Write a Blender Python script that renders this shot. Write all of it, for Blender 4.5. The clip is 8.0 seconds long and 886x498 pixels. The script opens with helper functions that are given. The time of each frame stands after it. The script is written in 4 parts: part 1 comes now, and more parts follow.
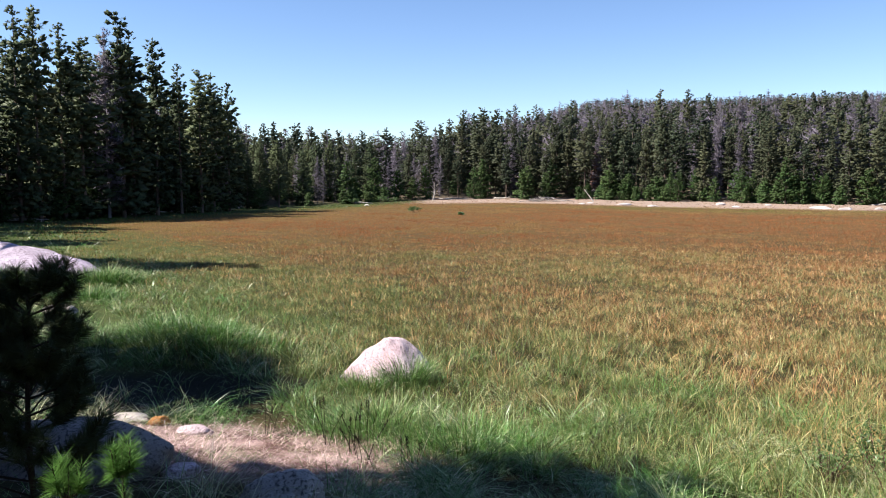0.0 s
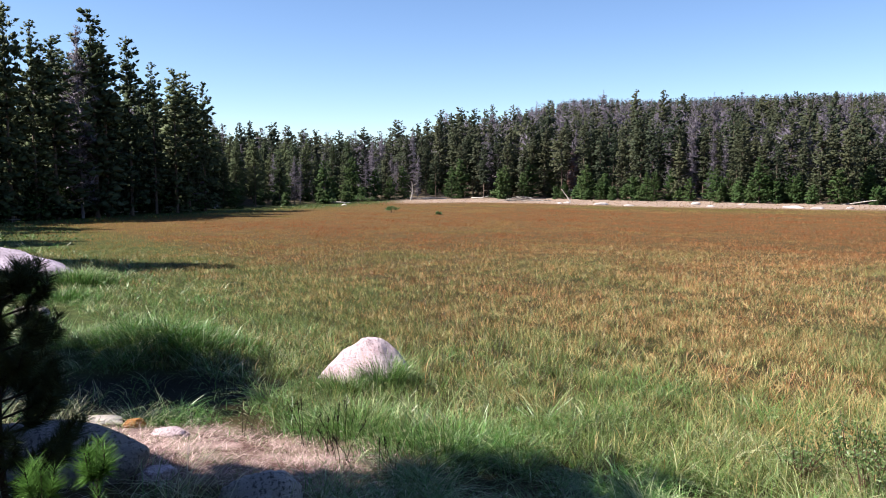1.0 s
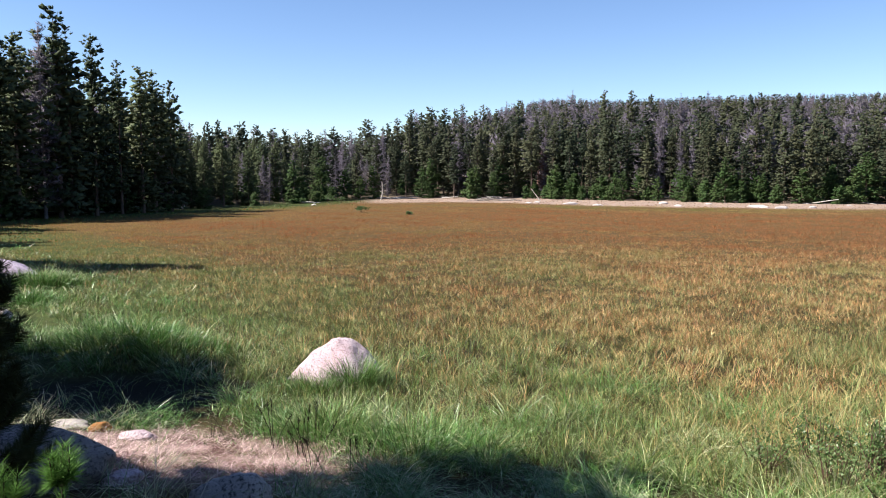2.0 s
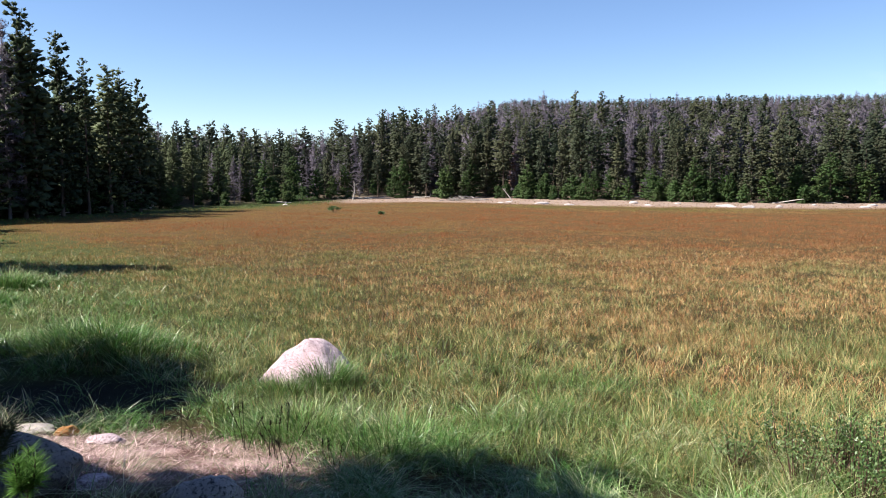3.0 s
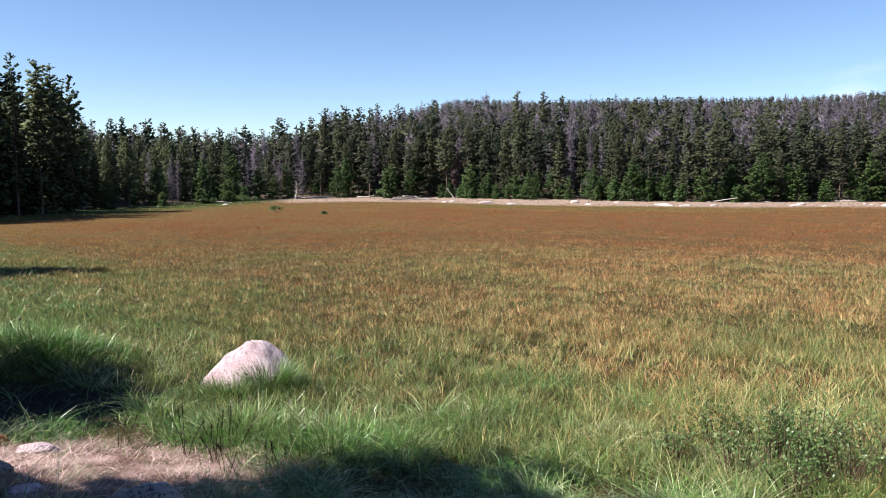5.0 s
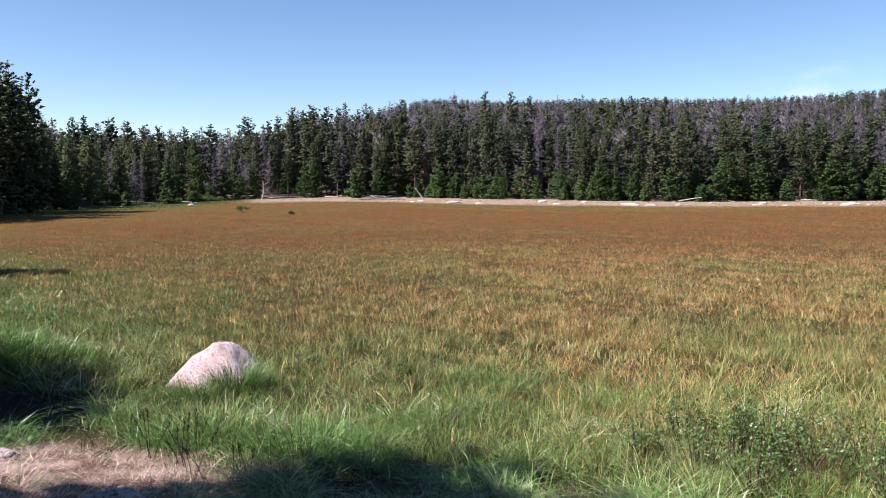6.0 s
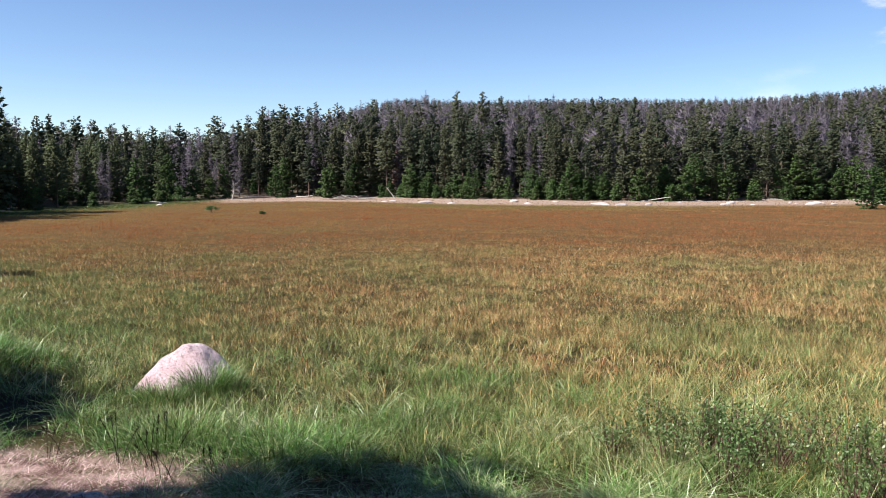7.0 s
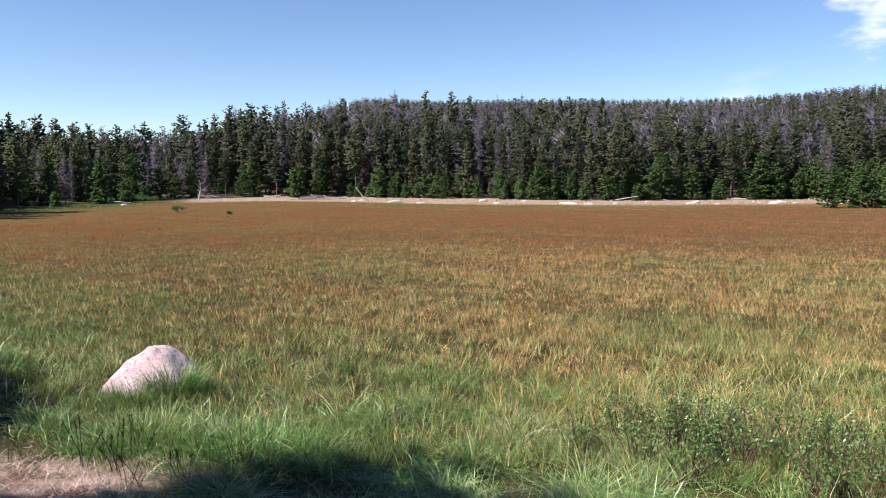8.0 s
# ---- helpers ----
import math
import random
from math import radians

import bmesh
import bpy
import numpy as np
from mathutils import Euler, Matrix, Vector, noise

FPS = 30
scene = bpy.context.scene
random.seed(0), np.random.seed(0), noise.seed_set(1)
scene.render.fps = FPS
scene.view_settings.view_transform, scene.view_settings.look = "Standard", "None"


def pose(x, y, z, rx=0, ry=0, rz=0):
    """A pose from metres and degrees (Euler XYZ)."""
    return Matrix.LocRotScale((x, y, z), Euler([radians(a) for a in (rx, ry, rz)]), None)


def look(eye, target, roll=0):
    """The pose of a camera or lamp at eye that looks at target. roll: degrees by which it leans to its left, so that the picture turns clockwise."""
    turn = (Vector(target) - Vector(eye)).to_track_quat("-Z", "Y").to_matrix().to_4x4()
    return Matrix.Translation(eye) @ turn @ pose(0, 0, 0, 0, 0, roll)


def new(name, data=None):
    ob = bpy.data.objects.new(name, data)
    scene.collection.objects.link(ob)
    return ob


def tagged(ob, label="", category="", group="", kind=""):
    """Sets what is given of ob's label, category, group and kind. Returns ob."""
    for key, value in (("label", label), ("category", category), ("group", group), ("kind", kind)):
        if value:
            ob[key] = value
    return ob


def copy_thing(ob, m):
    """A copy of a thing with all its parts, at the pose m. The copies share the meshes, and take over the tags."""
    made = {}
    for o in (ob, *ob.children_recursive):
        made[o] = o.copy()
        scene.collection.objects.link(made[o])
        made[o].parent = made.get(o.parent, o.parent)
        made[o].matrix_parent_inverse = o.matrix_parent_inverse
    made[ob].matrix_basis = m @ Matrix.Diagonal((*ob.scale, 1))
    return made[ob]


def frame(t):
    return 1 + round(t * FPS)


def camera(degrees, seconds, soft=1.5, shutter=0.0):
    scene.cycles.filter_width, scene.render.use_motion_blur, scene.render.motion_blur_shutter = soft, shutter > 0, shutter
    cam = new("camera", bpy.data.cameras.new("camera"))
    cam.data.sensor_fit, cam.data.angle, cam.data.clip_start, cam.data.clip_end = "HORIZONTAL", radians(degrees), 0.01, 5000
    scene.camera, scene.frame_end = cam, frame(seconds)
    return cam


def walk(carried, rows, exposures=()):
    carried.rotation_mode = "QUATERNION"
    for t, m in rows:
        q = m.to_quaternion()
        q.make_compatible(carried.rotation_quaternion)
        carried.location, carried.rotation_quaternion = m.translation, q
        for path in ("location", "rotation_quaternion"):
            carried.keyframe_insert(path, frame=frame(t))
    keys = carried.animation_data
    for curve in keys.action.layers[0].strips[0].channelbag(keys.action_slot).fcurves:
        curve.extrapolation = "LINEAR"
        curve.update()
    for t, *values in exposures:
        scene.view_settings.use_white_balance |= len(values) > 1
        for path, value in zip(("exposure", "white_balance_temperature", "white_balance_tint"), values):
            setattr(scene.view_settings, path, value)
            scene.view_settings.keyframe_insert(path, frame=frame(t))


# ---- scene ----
cam = camera(60.31, 8.0, soft=0.95)
EYE = 2.4
PATH = [(0, 0, -5.10, 0), (0.5, -0.772, -5.114, 0), (1, -1.672, -5.124, 0), (1.5, -2.738, -5.135, 0),
        (3, -5.979, -5.158, 0), (3.5, -6.775, -5.163, 0), (4, -7.738, -5.168, 0), (4.5, -8.939, -5.182, 0),
        (6, -12.576, -5.212, 0), (6.5, -13.604, -5.219, 0), (7, -14.677, -5.230, 0), (7.5, -15.817, -5.246, 0),
        (8, -16.985, -5.262, 0)]
walk(cam, [(t, pose(0, 0, EYE, 90 + p, r, y)) for t, y, p, r in PATH],
     [(0, 1.41), (4, 1.28), (8, 1.19)])

# ---- light ----
SUN_AZ, SUN_EL = -98.0, 48.0          # degrees right of the first view's heading, and above the horizon
sun_way = Vector((math.sin(radians(SUN_AZ)) * math.cos(radians(SUN_EL)),
                  math.cos(radians(SUN_AZ)) * math.cos(radians(SUN_EL)), math.sin(radians(SUN_EL))))
sun_data = bpy.data.lights.new("sun", "SUN")
sun_data.energy, sun_data.angle, sun_data.color = 5.0, radians(0.55), (1.0, 0.95, 0.87)
sun = new("sun", sun_data)
sun.matrix_world = look(tuple(sun_way * 50), (0, 0, 0))

world = bpy.data.worlds.new("sky")
scene.world = world
world.use_nodes = True
wt = world.node_tree
wt.nodes.clear()


def wnode(kind, **settings):
    n = wt.nodes.new(kind)
    for k, v in settings.items():
        setattr(n, k, v)
    return n


sky = wnode("ShaderNodeTexSky", sky_type="NISHITA", sun_disc=False, sun_elevation=radians(SUN_EL),
            sun_rotation=radians(SUN_AZ), altitude=2600.0, air_density=1.1, dust_density=0.7, ozone_density=1.5)
wcoord = wnode("ShaderNodeTexCoord")
cloud_noise = wnode("ShaderNodeTexNoise")
cloud_noise.inputs["Scale"].default_value = 9.0
cloud_noise.inputs["Detail"].default_value = 7.0
cloud_noise.inputs["Roughness"].default_value = 0.58
cloud_map = wnode("ShaderNodeMapping")
cloud_map.inputs["Scale"].default_value = (1.0, 1.0, 2.6)
wt.links.new(wcoord.outputs["Generated"], cloud_map.inputs["Vector"])
wt.links.new(cloud_map.outputs["Vector"], cloud_noise.inputs["Vector"])


def cloud_bank(az, el, size, low, high, strength):
    """How much cloud stands round one heading: a soft round bank broken up by the noise."""
    d = wnode("ShaderNodeVectorMath", operation="DISTANCE")
    a, e = radians(az), radians(el)
    d.inputs[1].default_value = (math.sin(a) * math.cos(e), math.cos(a) * math.cos(e), math.sin(e))
    wt.links.new(wcoord.outputs["Generated"], d.inputs[0])
    near = wnode("ShaderNodeMapRange")
    near.inputs["From Min"].default_value, near.inputs["From Max"].default_value = size, 0.0
    wt.links.new(d.outputs["Value"], near.inputs["Value"])
    s = wnode("ShaderNodeMath", operation="MULTIPLY_ADD")
    wt.links.new(near.outputs["Result"], s.inputs[0])
    s.inputs[1].default_value = 0.6
    wt.links.new(cloud_noise.outputs["Fac"], s.inputs[2])
    m = wnode("ShaderNodeMapRange", interpolation_type="SMOOTHSTEP")
    m.inputs["From Min"].default_value, m.inputs["From Max"].default_value = low, high
    m.inputs["To Max"].default_value = strength
    wt.links.new(s.outputs["Value"], m.inputs["Value"])
    return m


bank_a = cloud_bank(48.5, 13.0, 0.16, 0.72, 0.98, 0.95)
bank_b = cloud_bank(38.0, 5.0, 0.09, 0.70, 1.2, 0.4)
both = wnode("ShaderNodeMath", operation="MAXIMUM")
wt.links.new(bank_a.outputs["Result"], both.inputs[0])
wt.links.new(bank_b.outputs["Result"], both.inputs[1])
sky_mix = wnode("ShaderNodeMixRGB")
wt.links.new(both.outputs["Value"], sky_mix.inputs["Fac"])
sky_tint = wnode("ShaderNodeHueSaturation")
sky_tint.inputs["Saturation"].default_value = 1.12
sky_tint.inputs["Value"].default_value = 1.2
sky_tint.inputs["Hue"].default_value = 0.507
wt.links.new(sky.outputs["Color"], sky_tint.inputs["Color"])
wt.links.new(sky_tint.outputs["Color"], sky_mix.inputs["Color1"])
sky_mix.inputs["Color2"].default_value = (9.0, 9.2, 9.6, 1)
wbg = wnode("ShaderNodeBackground")
wbg.inputs["Strength"].default_value = 0.061
wt.links.new(sky_mix.outputs["Color"], wbg.inputs["Color"])
wout = wnode("ShaderNodeOutputWorld")
wt.links.new(wbg.outputs["Background"], wout.inputs["Surface"])


# ---- materials ----
class Nodes:
    """A short way to write node materials."""

    def __init__(self, name):
        self.mat = bpy.data.materials.new(name)
        self.mat.use_nodes = True
        self.tree = self.mat.node_tree
        self.tree.nodes.clear()
        self.out = self.tree.nodes.new("ShaderNodeOutputMaterial")

    def put(self, socket, value):
        if hasattr(value, "is_output"):
            self.tree.links.new(value, socket)
        elif value is not None:
            socket.default_value = (*value, 1) if isinstance(value, tuple) and len(value) == 3 and socket.type == "RGBA" else value

    def node(self, kind, inputs=None, **settings):
        n = self.tree.nodes.new(kind)
        for k, v in settings.items():
            setattr(n, k, v)
        for k, v in (inputs or {}).items():
            self.put(n.inputs[k], v)
        return n

    def noise(self, scale, detail=4.0, rough=0.55, vector=None):
        return self.node("ShaderNodeTexNoise", {"Scale": scale, "Detail": detail, "Roughness": rough, "Vector": vector}).outputs["Fac"]

    def span(self, value, a, b, lo=0.0, hi=1.0):
        return self.node("ShaderNodeMapRange", {"Value": value, "From Min": a, "From Max": b, "To Min": lo, "To Max": hi}).outputs["Result"]

    def math(self, op, a, b=0.0):
        return self.node("ShaderNodeMath", {0: a, 1: b}, operation=op).outputs["Value"]

    def mix(self, fac, a, b, blend="MIX"):
        return self.node("ShaderNodeMixRGB", {"Fac": fac, "Color1": a, "Color2": b}, blend_type=blend).outputs["Color"]

    def attr(self, name):
        return self.node("ShaderNodeAttribute", attribute_name=name).outputs["Fac"]

    def vary(self, color, hue=0.5, sat=1.0, value=1.0):
        return self.node("ShaderNodeHueSaturation", {"Hue": hue, "Saturation": sat, "Value": value, "Color": color}).outputs["Color"]

    def place(self):
        return self.node("ShaderNodeNewGeometry").outputs["Position"]

    def local(self):
        return self.node("ShaderNodeTexCoord").outputs["Object"]

    def any_object(self):
        return self.node("ShaderNodeObjectInfo").outputs["Random"]

    def any_island(self):
        return self.node("ShaderNodeNewGeometry").outputs["Random Per Island"]

    def surface(self, color, rough=0.7, spec=0.3, height=None, bump=0.3, depth=0.01, thin=0.0):
        """Principled, and for leaves a share of light that comes through."""
        normal = None
        if height is not None:
            normal = self.node("ShaderNodeBump", {"Height": height, "Strength": bump, "Distance": depth}).outputs["Normal"]
        p = self.node("ShaderNodeBsdfPrincipled", {"Base Color": color, "Roughness": rough, "Specular IOR Level": spec, "Normal": normal})
        shader = p.outputs["BSDF"]
        if thin:
            t = self.node("ShaderNodeBsdfTranslucent", {"Color": color})
            shader = self.node("ShaderNodeMixShader", {0: thin, 1: shader, 2: t.outputs["BSDF"]}).outputs["Shader"]
        self.put(self.out.inputs["Surface"], shader)
        return self.mat


def grass_material(name, green, straw, rust, rough=0.45, spec=0.35, thin=0.2):
    """Blades: 'dry' runs from green over straw to rust, 'tone' sets each blade apart and brightens the meadow by
    heading.
    """
    n = Nodes(name)
    dry, tone = n.attr("dry"), n.attr("tone")
    patch = n.noise(0.35, 3.0, vector=n.place())
    d = n.math("ADD", dry, n.span(patch, 0.3, 0.7, -0.16, 0.16))
    c = n.mix(n.span(d, 0.15, 0.5), green, straw)
    c = n.mix(n.span(d, 0.48, 0.75), c, rust)
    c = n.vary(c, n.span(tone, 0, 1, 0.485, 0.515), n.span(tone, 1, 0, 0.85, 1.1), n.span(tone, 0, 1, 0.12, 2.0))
    return n.surface(c, rough, spec, thin=thin)


def needle_material(name, a, b, thin=0.16, rough=0.6, spec=0.16):
    n = Nodes(name)
    c = n.mix(n.math("FRACT", n.math("ADD", n.any_object(), n.attr("tree"))), a, b)
    c = n.vary(c, 0.5, 1.0, n.span(n.any_island(), 0, 1, 0.86, 1.15))
    patch = n.noise(0.9, 3.0, vector=n.place())
    c = n.vary(c, n.span(patch, 0.3, 0.7, 0.485, 0.515), 1.0, n.span(patch, 0.3, 0.7, 0.8, 1.2))
    return n.surface(c, rough, spec, thin=thin)


def bark_material(name, a, b):
    n = Nodes(name)
    p = n.local()
    stretch = n.node("ShaderNodeMapping", {"Vector": p, "Scale": (14.0, 14.0, 3.0)}).outputs["Vector"]
    f = n.noise(1.0, 6.0, 0.65, stretch)
    big = n.noise(0.8, 2.0, vector=n.place())
    c = n.mix(n.span(f, 0.3, 0.7), a, b)
    c = n.vary(c, 0.5, 1.0, n.span(big, 0.3, 0.7, 0.75, 1.25))
    return n.surface(c, 0.9, 0.15, f, 0.6, 0.03)


def rock_material(name, base, pale, dark, lichen, lichen_share=0.5, grain_size=55.0, grain_share=0.75):
    n = Nodes(name)
    p = n.local()
    large = n.noise(2.2, 5.0, 0.6, p)
    grain = n.noise(grain_size, 4.0, 0.7, p)
    speck = n.node("ShaderNodeTexVoronoi", {"Vector": p, "Scale": 95.0}).outputs["Distance"]
    c = n.mix(n.span(large, 0.35, 0.65), base, pale)
    c = n.mix(n.span(grain, 0.5, 0.62, 0.0, grain_share), c, dark)
    c = n.mix(n.span(speck, 0.22, 0.1, 0.0, 0.45), c, pale)
    blot = n.noise(6.5, 6.0, 0.72, p)
    c = n.mix(n.span(blot, lichen_share, lichen_share + 0.12, 0.0, 0.8), c, lichen)
    crack = n.node("ShaderNodeTexVoronoi", {"Vector": n.node("ShaderNodeMixRGB", {"Fac": 0.12, "Color1": p, "Color2": n.node("ShaderNodeTexNoise", {"Vector": p, "Scale": 3.0}).outputs["Color"]}).outputs["Color"], "Scale": 1.7},
                   feature="DISTANCE_TO_EDGE").outputs["Distance"]
    c = n.mix(n.span(crack, 0.008, 0.0, 0.0, 0.25), c, dark)
    h = n.math("ADD", n.math("MULTIPLY", grain, 0.5), n.math("ADD", n.math("MULTIPLY", blot, 0.9), n.span(crack, 0.0, 0.02, -0.15, 0.0)))
    return n.surface(c, 0.85, 0.25, h, 1.0, 0.035)


M = {}
M["meadow"] = grass_material("sedge", (0.098, 0.145, 0.032), (0.335, 0.248, 0.098), (0.355, 0.134, 0.046), thin=0.16)
M["far_meadow"] = grass_material("far_sedge", (0.115, 0.15, 0.034), (0.30, 0.192, 0.072), (0.252, 0.086, 0.030), 0.6, 0.2, 0.5)
M["lush"] = grass_material("lush_grass", (0.066, 0.160, 0.020), (0.40, 0.41, 0.20), (0.52, 0.46, 0.31), 0.36, 0.5, 0.1)
M["straw"] = grass_material("dry_straw", (0.11, 0.14, 0.04), (0.42, 0.285, 0.255), (0.60, 0.425, 0.42), 0.6, 0.3, 0.2)
M["tan"] = grass_material("pale_turf", (0.17, 0.15, 0.05), (0.42, 0.265, 0.17), (0.52, 0.38, 0.29), 0.7, 0.15, 0.2)
M["needle"] = needle_material("pine_needles", (0.034, 0.050, 0.022), (0.075, 0.090, 0.040))
M["needle_far"] = needle_material("far_pine_needles", (0.022, 0.033, 0.018), (0.060, 0.064, 0.033))
M["needle_young"] = needle_material("young_pine_needles", (0.030, 0.058, 0.016), (0.048, 0.078, 0.023), 0.25)
M["needle_tip"] = needle_material("sapling_needles", (0.10, 0.21, 0.045), (0.11, 0.22, 0.05), 0.3)
M["needle_dead"] = needle_material("dead_twigs", (0.092, 0.08, 0.104), (0.165, 0.142, 0.18), 0.05)
M["needle_rust"] = needle_material("rusty_needles", (0.10, 0.055, 0.042), (0.12, 0.07, 0.06), 0.15)
M["bark"] = bark_material("pine_bark", (0.06, 0.046, 0.038), (0.15, 0.11, 0.088))
M["bark_dark"] = bark_material("sapling_bark", (0.018, 0.015, 0.012), (0.05, 0.038, 0.03))
M["bark_dead"] = bark_material("bleached_wood", (0.10, 0.088, 0.092), (0.22, 0.195, 0.20))
M["log"] = bark_material("weathered_log", (0.22, 0.20, 0.18), (0.46, 0.42, 0.38))
M["leaf"] = needle_material("shrub_leaves", (0.06, 0.11, 0.03), (0.115, 0.165, 0.06), 0.2, 0.42, 0.4)
M["red_stem"] = bark_material("red_stems", (0.07, 0.04, 0.032), (0.12, 0.07, 0.055))
M["rock_pink"] = rock_material("pink_granite", (0.47, 0.335, 0.37), (0.62, 0.52, 0.56), (0.15, 0.09, 0.10), (0.26, 0.18, 0.20), 0.55)
M["rock_grey"] = rock_material("grey_granite", (0.29, 0.235, 0.29), (0.46, 0.39, 0.47), (0.10, 0.075, 0.09), (0.16, 0.11, 0.13), 0.54, 16.0, 0.6)
M["rock_dark"] = rock_material("dark_granite", (0.13, 0.115, 0.11), (0.24, 0.215, 0.21), (0.045, 0.04, 0.042), (0.36, 0.33, 0.32), 0.58, 34.0, 0.9)
M["rock_speck"] = rock_material("speckled_granite", (0.27, 0.245, 0.235), (0.41, 0.38, 0.37), (0.06, 0.055, 0.058), (0.62, 0.60, 0.60), 0.6, 34.0, 0.95)
M["rock_rusty"] = rock_material("rusty_stone", (0.34, 0.15, 0.05), (0.45, 0.22, 0.08), (0.12, 0.06, 0.03), (0.40, 0.25, 0.14), 0.6)
M["rock_pale"] = rock_material("pale_granite", (0.38, 0.33, 0.31), (0.52, 0.47, 0.45), (0.32, 0.26, 0.25), (0.50, 0.36, 0.24), 0.62)


def ground_material():
    n = Nodes("ground")
    p = n.place()
    fine, mid, big = n.noise(28.0, 6.0, 0.7, p), n.noise(2.4, 5.0, 0.6, p), n.noise(0.16, 3.0, 0.5, p)
    wet = n.mix(n.span(mid, 0.35, 0.65), (0.022, 0.026, 0.010), (0.058, 0.042, 0.018))
    wet = n.mix(n.span(big, 0.4, 0.65, 0.0, 0.5), wet, (0.05, 0.034, 0.015))
    beach = n.mix(n.span(mid, 0.35, 0.7), (0.23, 0.165, 0.13), (0.30, 0.225, 0.185))
    duff = n.mix(n.span(mid, 0.35, 0.65), (0.055, 0.042, 0.03), (0.12, 0.095, 0.065))
    straw = n.mix(n.span(mid, 0.42, 0.6), (0.12, 0.065, 0.055), (0.38, 0.26, 0.24))
    turf = n.mix(n.span(mid, 0.35, 0.65), (0.028, 0.040, 0.012), (0.065, 0.075, 0.024))
    thatch = n.mix(n.span(mid, 0.35, 0.65), (0.074, 0.041, 0.015), (0.114, 0.069, 0.026))
    c = n.mix(n.attr("thatch"), wet, thatch)
    c = n.mix(n.attr("beach"), c, beach)
    c = n.mix(n.attr("turf"), c, turf)
    c = n.mix(n.attr("duff"), c, duff)
    c = n.mix(n.attr("straw"), c, straw)
    # near-black bare ground in the hollow, with deep shade put into the colour
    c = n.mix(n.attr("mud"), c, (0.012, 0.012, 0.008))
    c = n.vary(c, 0.5, 1.0, n.span(fine, 0.25, 0.75, 0.6, 1.4))
    return n.surface(c, 0.95, 0.1, n.math("ADD", fine, mid), 0.8, 0.04)


M["ground"] = ground_material()


# ---- building helpers ----
def tri_mesh(name, verts, tris, material, attrs=None, smooth=False, normals=None):
    """One mesh of triangles; normals, if given, soften the shading of leaves and blades."""
    me = bpy.data.meshes.new(name)
    verts, tris = np.asarray(verts, np.float32), np.asarray(tris, np.int32)
    if normals is not None:
        smooth = True
        a, b, c = verts[tris[:, 0]], verts[tris[:, 1]], verts[tris[:, 2]]
        turned = (np.cross(b - a, c - a) * normals[tris[:, 0]]).sum(1) < 0
        tris = np.where(turned[:, None], tris[:, ::-1], tris).astype(np.int32)
    me.vertices.add(len(verts))
    me.vertices.foreach_set("co", verts.ravel())
    me.loops.add(tris.size)
    me.loops.foreach_set("vertex_index", tris.ravel())
    me.polygons.add(len(tris))
    me.polygons.foreach_set("loop_start", np.arange(0, tris.size, 3, dtype=np.int32))
    me.polygons.foreach_set("use_smooth", np.full(len(tris), smooth))
    me.update(calc_edges=True)
    for key, values in (attrs or {}).items():
        a = me.attributes.new(key, "FLOAT", "POINT")
        a.data.foreach_set("value", np.asarray(values, np.float32))
    if normals is not None:
        a = me.attributes.new("custom_normal", "FLOAT_VECTOR", "POINT")
        a.data.foreach_set("vector", np.asarray(normals, np.float32).ravel())
    me.materials.append(material)
    return me


def part(name, me, parent, label=""):
    ob = new(name, me)
    ob.parent = parent
    return tagged(ob, label)


def smooth_step(x):
    x = np.clip(x, 0.0, 1.0)
    return x * x * (3 - 2 * x)


# ---- the plan: the meadow's shore, going round from the near bank ----
SHORE = np.array([(12, 1.5), (4.5, 4.2), (0.5, 6.3), (-1.8, 7.6), (-3.7, 9.3), (-6.2, 13.8), (-10.0, 19.5), (-18.5, 30), (-25, 42), (-21, 52),
                  (-14.5, 68), (-7, 87), (3, 96), (18, 92), (29, 80), (40, 70), (62, 69), (76, 64), (82, 50), (72, 24),
                  (45, 6), (25, 0)], float)


def shore_distance(x, y):
    """Metres from the shore: minus on the meadow, plus on dry land."""
    x, y = np.asarray(x, float), np.asarray(y, float)
    best = np.full(x.shape, 1e9)
    inside = np.zeros(x.shape, bool)
    for (ax, ay), (bx, by) in zip(SHORE, np.roll(SHORE, -1, axis=0)):
        dx, dy = bx - ax, by - ay
        k = np.clip(((x - ax) * dx + (y - ay) * dy) / (dx * dx + dy * dy), 0, 1)
        best = np.minimum(best, np.hypot(x - ax - k * dx, y - ay - k * dy))
        cross = (ay > y) != (by > y)
        inside ^= cross & (x < (bx - ax) * (y - ay) / (by - ay if by != ay else 1e-9) + ax)
    return np.where(inside, -best, best)


SLOPE_AZ = (-180, -60, -40, -22, -12, -4, 2, 6, 10, 15, 30, 45, 60, 100, 180)
SLOPE = (0.02, 0.05, 0.06, 0.05, 0.005, 0.02, 0.085, 0.15, 0.175, 0.18, 0.195, 0.215, 0.22, 0.05, 0.02)


# the hill that rises behind the woods on the far side
HILL_AZ = (0, 8, 14, 20, 31, 40, 47, 60, 100)
HILL = (0.12, 0.162, 0.181, 0.177, 0.168, 0.173, 0.182, 0.183, 0.02)


def wave(x, y, size, seed):
    """A cheap smooth unevenness between -1 and 1."""
    return (np.sin(x / size + seed) * np.cos(y / size * 1.13 + 2.1 * seed) + 0.6 * np.sin((x + 0.7 * y) / size * 1.9 + 3.3 * seed)) / 1.6


